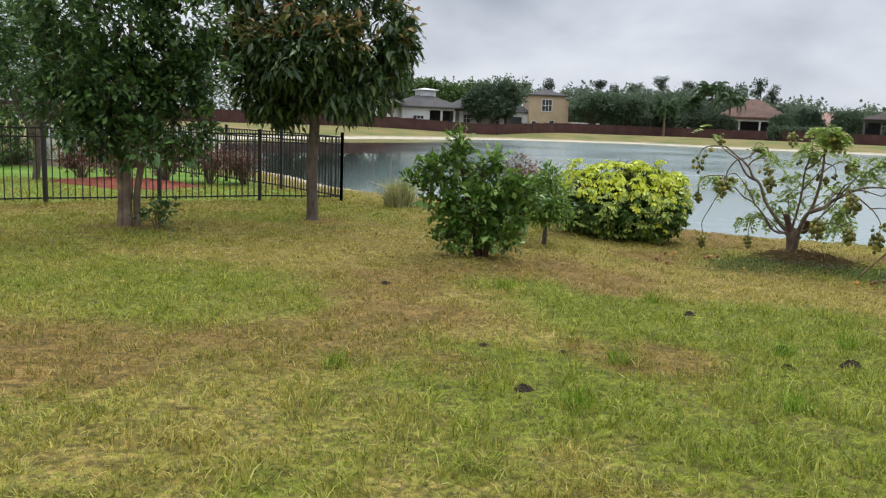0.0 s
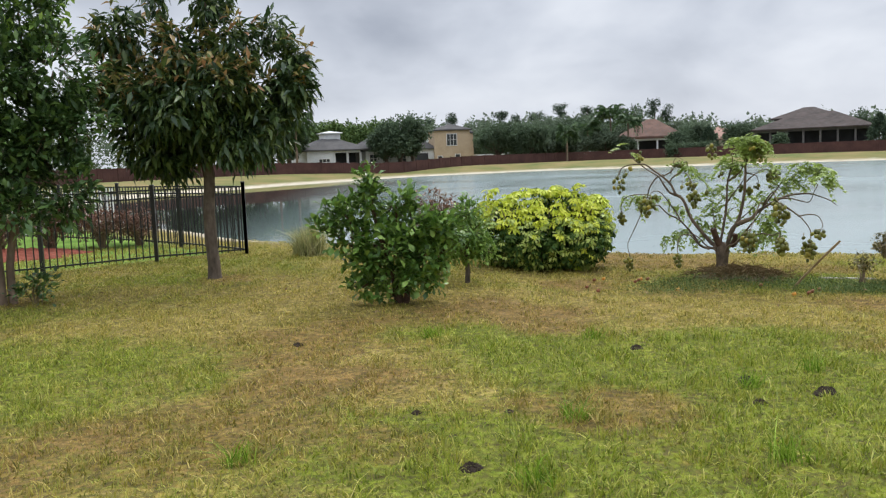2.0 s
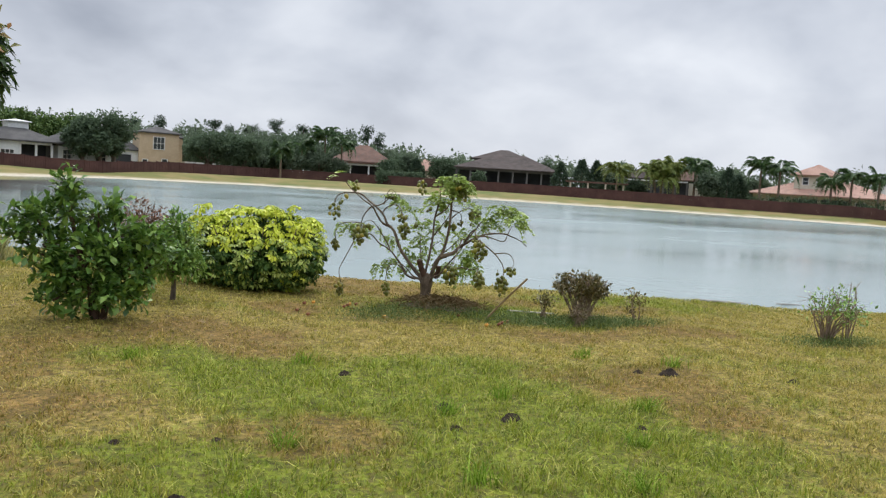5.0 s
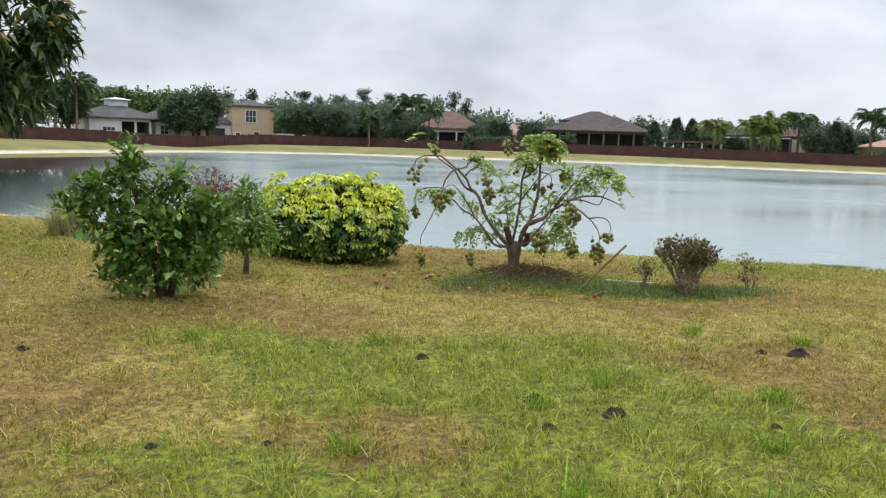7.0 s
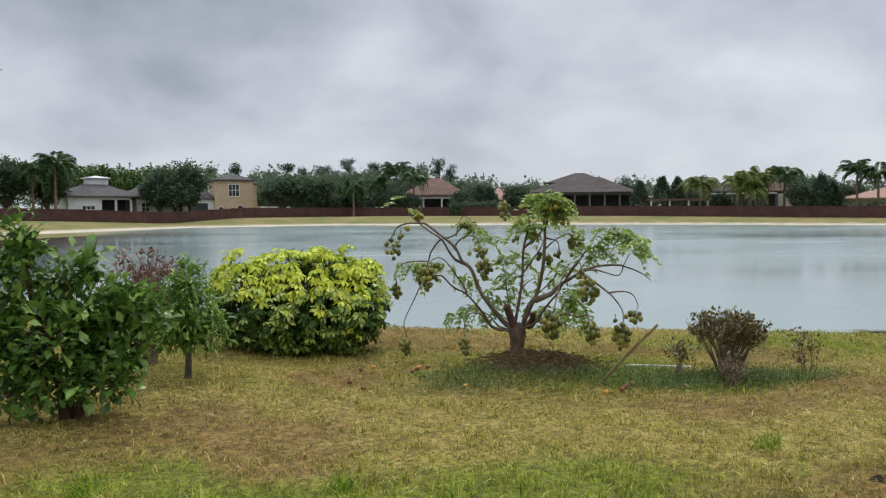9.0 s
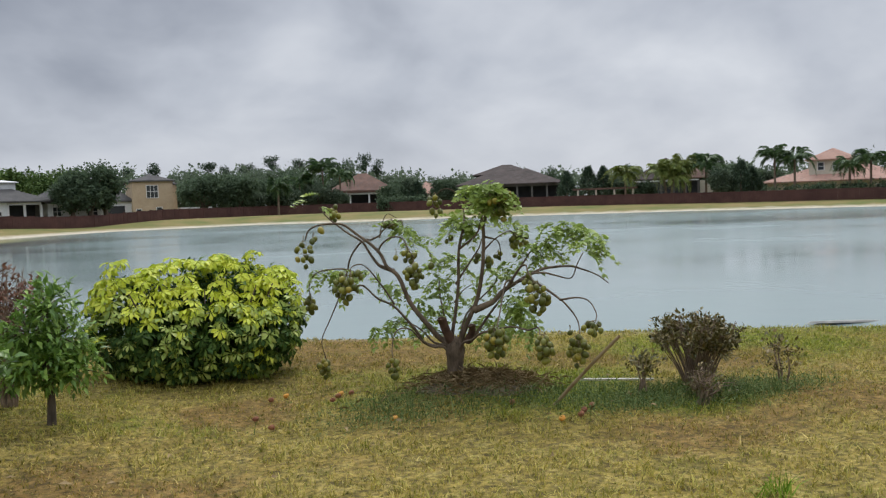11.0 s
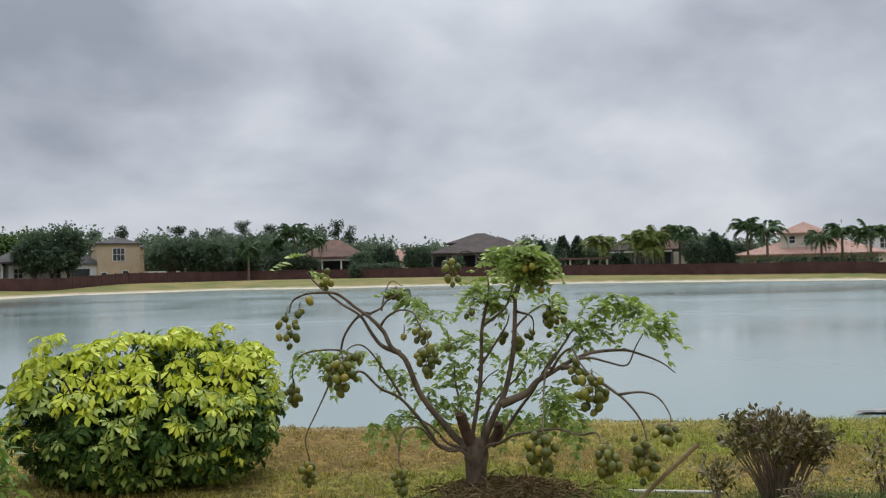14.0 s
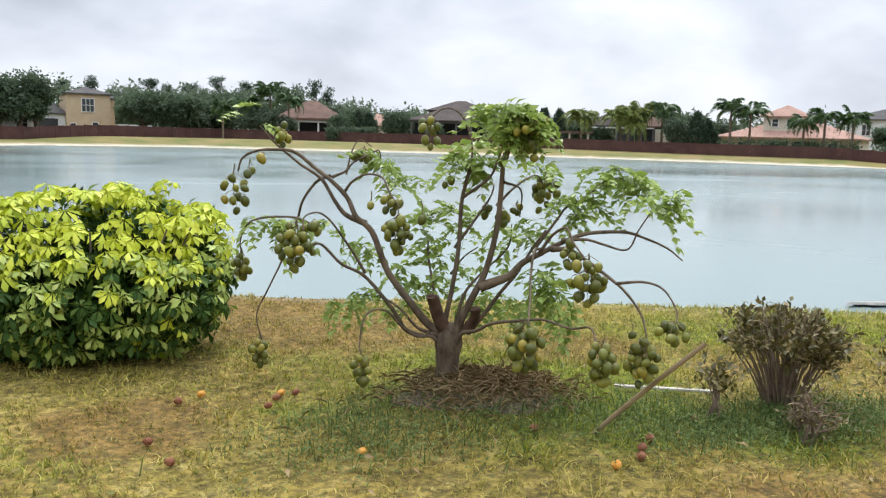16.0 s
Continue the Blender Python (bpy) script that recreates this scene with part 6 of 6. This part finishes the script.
def litter():
    bm = bmesh.new()
    bmesh.ops.create_icosphere(bm, subdivisions=2, radius=0.028, matrix=Matrix.Diagonal((1, 1, 0.8, 1)))
    for v in bm.verts:
        v.co += Vector(rng.normal(0, 0.0015, 3))
    me = bpy.data.meshes.new("fallen_fruit")
    bm.to_mesh(me)
    bm.free()
    me.materials.append(M_ORANGE)
    me2 = me.copy()
    me2.materials[0] = M_ROTTEN
    for x, y, k in ((4.09, 11.24, 0), (5.24, 10.51, 0), (3.15, 11.55, 1), (4.06, 12.54, 0), (3.57, 12.71, 0), (4.0, 12.45, 1), (3.9, 12.3, 1), (5.12, 11.1, 1), (5.45, 10.55, 1), (3.4, 12.6, 1), (5.7, 10.75, 1), (3.1, 11.9, 1), (5.55, 10.65, 1), (4.15, 12.5, 1), (6.2, 10.9, 1), (5.6, 12.3, 0)):
        ob = link("fallen_fruit", (me, me2)[k], None, pose(x, y, gz(x, y) + 0.03, 20 * k, 30, 40 * x))
        tagged(ob, ("overripe orange plum lying in the grass", "split rotting brown-red plum in the grass")[k], "fruit", "fallen fruit")
    # dead leaves scattered under the trees
    n = 150
    k = rng.integers(0, 4, n)
    cx, cy = np.array([-2.1, -4.4, 4.9, 1.0])[k], np.array([13.2, 11.5, 11.0, 10.2])[k]
    x, y = cx + rng.normal(0, 1.3, n), cy + rng.normal(0, 0.8, n)
    pos = np.stack([x, y, ground_z(x, y) + rng.uniform(0.03, 0.06, n)], -1)
    v, f = leaves(pos, np.stack([rng.normal(0, 1, n), rng.normal(0, 1, n), rng.normal(0, 0.15, n)], -1), rng.uniform(0.04, 0.09, n), 0.4)
    tagged(link("dead_leaves", mesh_np("dead_leaves", v, f, M_DEADLEAF)), "dry tan leaves scattered over the lawn", "leaves", kind="stuff")
    # mulch straws on the mound
    n = 2600
    x, y = MOUND[0] + 0.2 + rng.normal(0, 0.30, n), MOUND[1] - 0.06 + rng.normal(0, 0.2, n)
    pos = np.stack([x, y, ground_z(x, y) + 0.05 + rng.uniform(0, 0.04, n)], -1)
    v, f = leaves(pos, np.stack([rng.normal(0, 1, n), rng.normal(0, 1, n), rng.normal(0, 0.25, n)], -1), rng.uniform(0.04, 0.15, n), 0.075)
    tagged(link("mulch_straw", mesh_np("mulch_straw", v, f, M_DEADLEAF)), "loose dry stalks on the mulch mound", "mulch", kind="stuff")


litter()
# mud showing at the water's edge
for x, y, sx, sy in ((12.6, 13.6, 0.9, 0.2), (13.9, 13.2, 0.5, 0.12)):
    o = heap("mud_bar", x, y, sx, sy, 0.01, M_MUD, "flat grey mud bar at the edge of the pond", "mud", 0.5, "mud bars")
    o.location.z = WATER_Z - 0.005

# ---------------------------------------------------------------- grass


def blades(n, x, y, h0, h1, wide, lean=0.45, grow=1.0):
    """Bent grass blades standing at x, y: two quads' worth of triangles each."""
    z = ground_z(x, y)
    a, b = rng.uniform(0, 2 * np.pi, n), rng.uniform(0, 2 * np.pi, n)
    h = rng.uniform(h0, h1, n) * grow
    w = wide * rng.uniform(0.6, 1.3, n)
    ln = np.abs(rng.normal(0, lean, n)) * h
    p = np.stack([x, y, z - 0.006], -1)
    sd = np.stack([np.cos(a) * w, np.sin(a) * w, 0 * w], -1)
    mid = p + np.stack([np.cos(b) * ln * 0.35, np.sin(b) * ln * 0.35, 0.6 * h], -1)
    tip = p + np.stack([np.cos(b) * ln, np.sin(b) * ln, h * (1 - 0.12 * (ln / h))], -1)
    v = np.stack([p - sd, p + sd, mid - 0.7 * sd, mid + 0.7 * sd, tip], 1)
    f = np.array([(0, 1, 3), (0, 3, 2), (2, 3, 4)])[None] + (np.arange(n) * 5)[:, None, None]
    return v.reshape(-1, 3), f.reshape(-1, 3)


def lawn():
    def field(n, x0, x1, y0, y1, bias):
        x = rng.uniform(x0, x1, n)
        y = y0 + (y1 - y0) * rng.uniform(0, 1, n) ** bias - rng.exponential(0.45, n)
        d = shore_distance(x, y)
        ok = (d > 0.25) & ((x - MOUND[0]) ** 2 / 0.5 + (y - MOUND[1]) ** 2 / 0.25 > rng.uniform(0.3, 1.4, n))
        loose = rng.exponential(0.9, n)
        ok &= (x > -0.62 * y - 0.4 - loose) & (x < 1.35 * y + loose)
        x, y = x[ok], y[ok]
        clump = np.zeros(len(x))
        wr = np.random.default_rng(3)
        for i in range(14):
            a, k, ph = wr.uniform(0, np.pi), 2 * np.pi / wr.uniform(0.16, 1.3), wr.uniform(0, 6.28)
            clump += np.sin(k * (x * np.cos(a) + y * np.sin(a)) + ph) / 2.6
        return x, y, clump
    x, y, c = field(840000, -11, 17, 2.5, 20.5, 2.0)
    dry, rust = turf(x, y)
    lush = np.clip(1.25 - 0.45 * dry - 0.35 * rust, 0.6, 1.25)
    v, f = blades(len(x), x, y, 0.020, 0.062, 0.0032 + 0.00016 * y, 1.25, np.clip(0.92 + 0.36 * c, 0.5, 1.8) * lush)
    grass_me = mesh_np("grass", v, f, M_GRASS)
    set_fields(grass_me, dry=np.repeat(dry, 5), rust=np.repeat(rust, 5))
    tagged(link("grass", grass_me), "short uneven lawn grass, green with dry straw patches", "grass", kind="stuff")
    # denser weeds and longer grass round the mound, the shrubs and the shore
    n = 15000
    cs = np.array([(5.0, 11.25), (5.9, 11.1), (6.8, 10.5), (4.3, 11.6), (9.3, 8.5), (7.3, 10.4), (6.2, 10.7), (6.9, 10.75)])
    s = np.array([(0.75, 0.22), (0.5, 0.3), (0.5, 0.25), (0.35, 0.3), (0.45, 0.2), (0.4, 0.2), (0.3, 0.2), (0.25, 0.15)])
    i = rng.integers(0, len(cs), n)
    x, y = (cs[i] + rng.normal(0, 1, (n, 2)) * s[i]).T
    pos = np.stack([x, y, ground_z(x, y) + rng.uniform(0.01, 0.07, n)], -1)
    v, f = leaves(pos, np.stack([rng.normal(0, 1, n), rng.normal(0, 1, n), rng.uniform(0.0, 0.9, n)], -1), rng.uniform(0.014, 0.038, n), 0.4)
    tagged(link("weeds", mesh_np("weeds", v, f, M_WEED)), "longer green weeds round the mound and shrubs", "weeds", kind="stuff")
    n = 2600
    i = rng.integers(0, len(cs), n)
    x, y = (cs[i] + rng.normal(0, 1, (n, 2)) * s[i] * 0.85).T
    v, f = blades(n, x, y, 0.05, 0.17, 0.0035, 0.8)
    tagged(link("long_grass", mesh_np("long_grass", v, f, M_WEED)), "long soft grass blades round the shrubs and mound", "grass", kind="stuff")
    # single rank tufts in the lawn
    tuft = [(2.2, 8.52), (1.36, 5.98), (2.2, 5.03), (2.48, 4.3), (5.2, 8.3), (5.8, 7.6), (0.75, 9.0), (3.4, 6.9), (4.3, 6.2), (3.6, 5.4), (-0.6, 5.6), (2.75, 6.55), (0.9, 5.0), (3.0, 4.6)]
    for tx, ty in tuft:
        n = 60
        x, y = tx + rng.normal(0, 0.05, n), ty + rng.normal(0, 0.05, n)
        v, f = blades(n, x, y, 0.07, 0.17, 0.004, 1.1)
        ob = link("grass_tuft", mesh_np("grass_tuft", v - (tx, ty, gz(tx, ty)), f, M_RANK), None, pose(tx, ty, gz(tx, ty)))
        tagged(ob, "rank tuft of longer green grass in the lawn", "grass tuft", "tufts in the lawn")
    tx, ty = -0.82, 16.75
    n = 700
    x, y = tx + rng.normal(0, 0.12, n), ty + rng.normal(0, 0.12, n)
    v, f = blades(n, x, y, 0.3, 0.66, 0.010, 0.75)
    ob = link("ornamental_grass", mesh_np("ornamental_grass", v - (tx, ty, gz(tx, ty)), f, M_TUFT), None, pose(tx, ty, gz(tx, ty)))
    tagged(ob, "round clump of pale ornamental grass on the lawn", "grass clump")


M_WEED = leafy("dusty_weed_leaf", (0.07, 0.11, 0.035), (0.13, 0.185, 0.055), (0.23, 0.28, 0.10), 0.6, 0.25)
M_RANK = leafy("rank_grass", (0.08, 0.16, 0.012), (0.17, 0.28, 0.02), (0.32, 0.43, 0.06), 0.6, 0.25)
M_TUFT = leafy("pale_clump_grass", (0.22, 0.24, 0.09), (0.44, 0.44, 0.20), (0.68, 0.62, 0.36), 0.6, 0.25)
lawn()
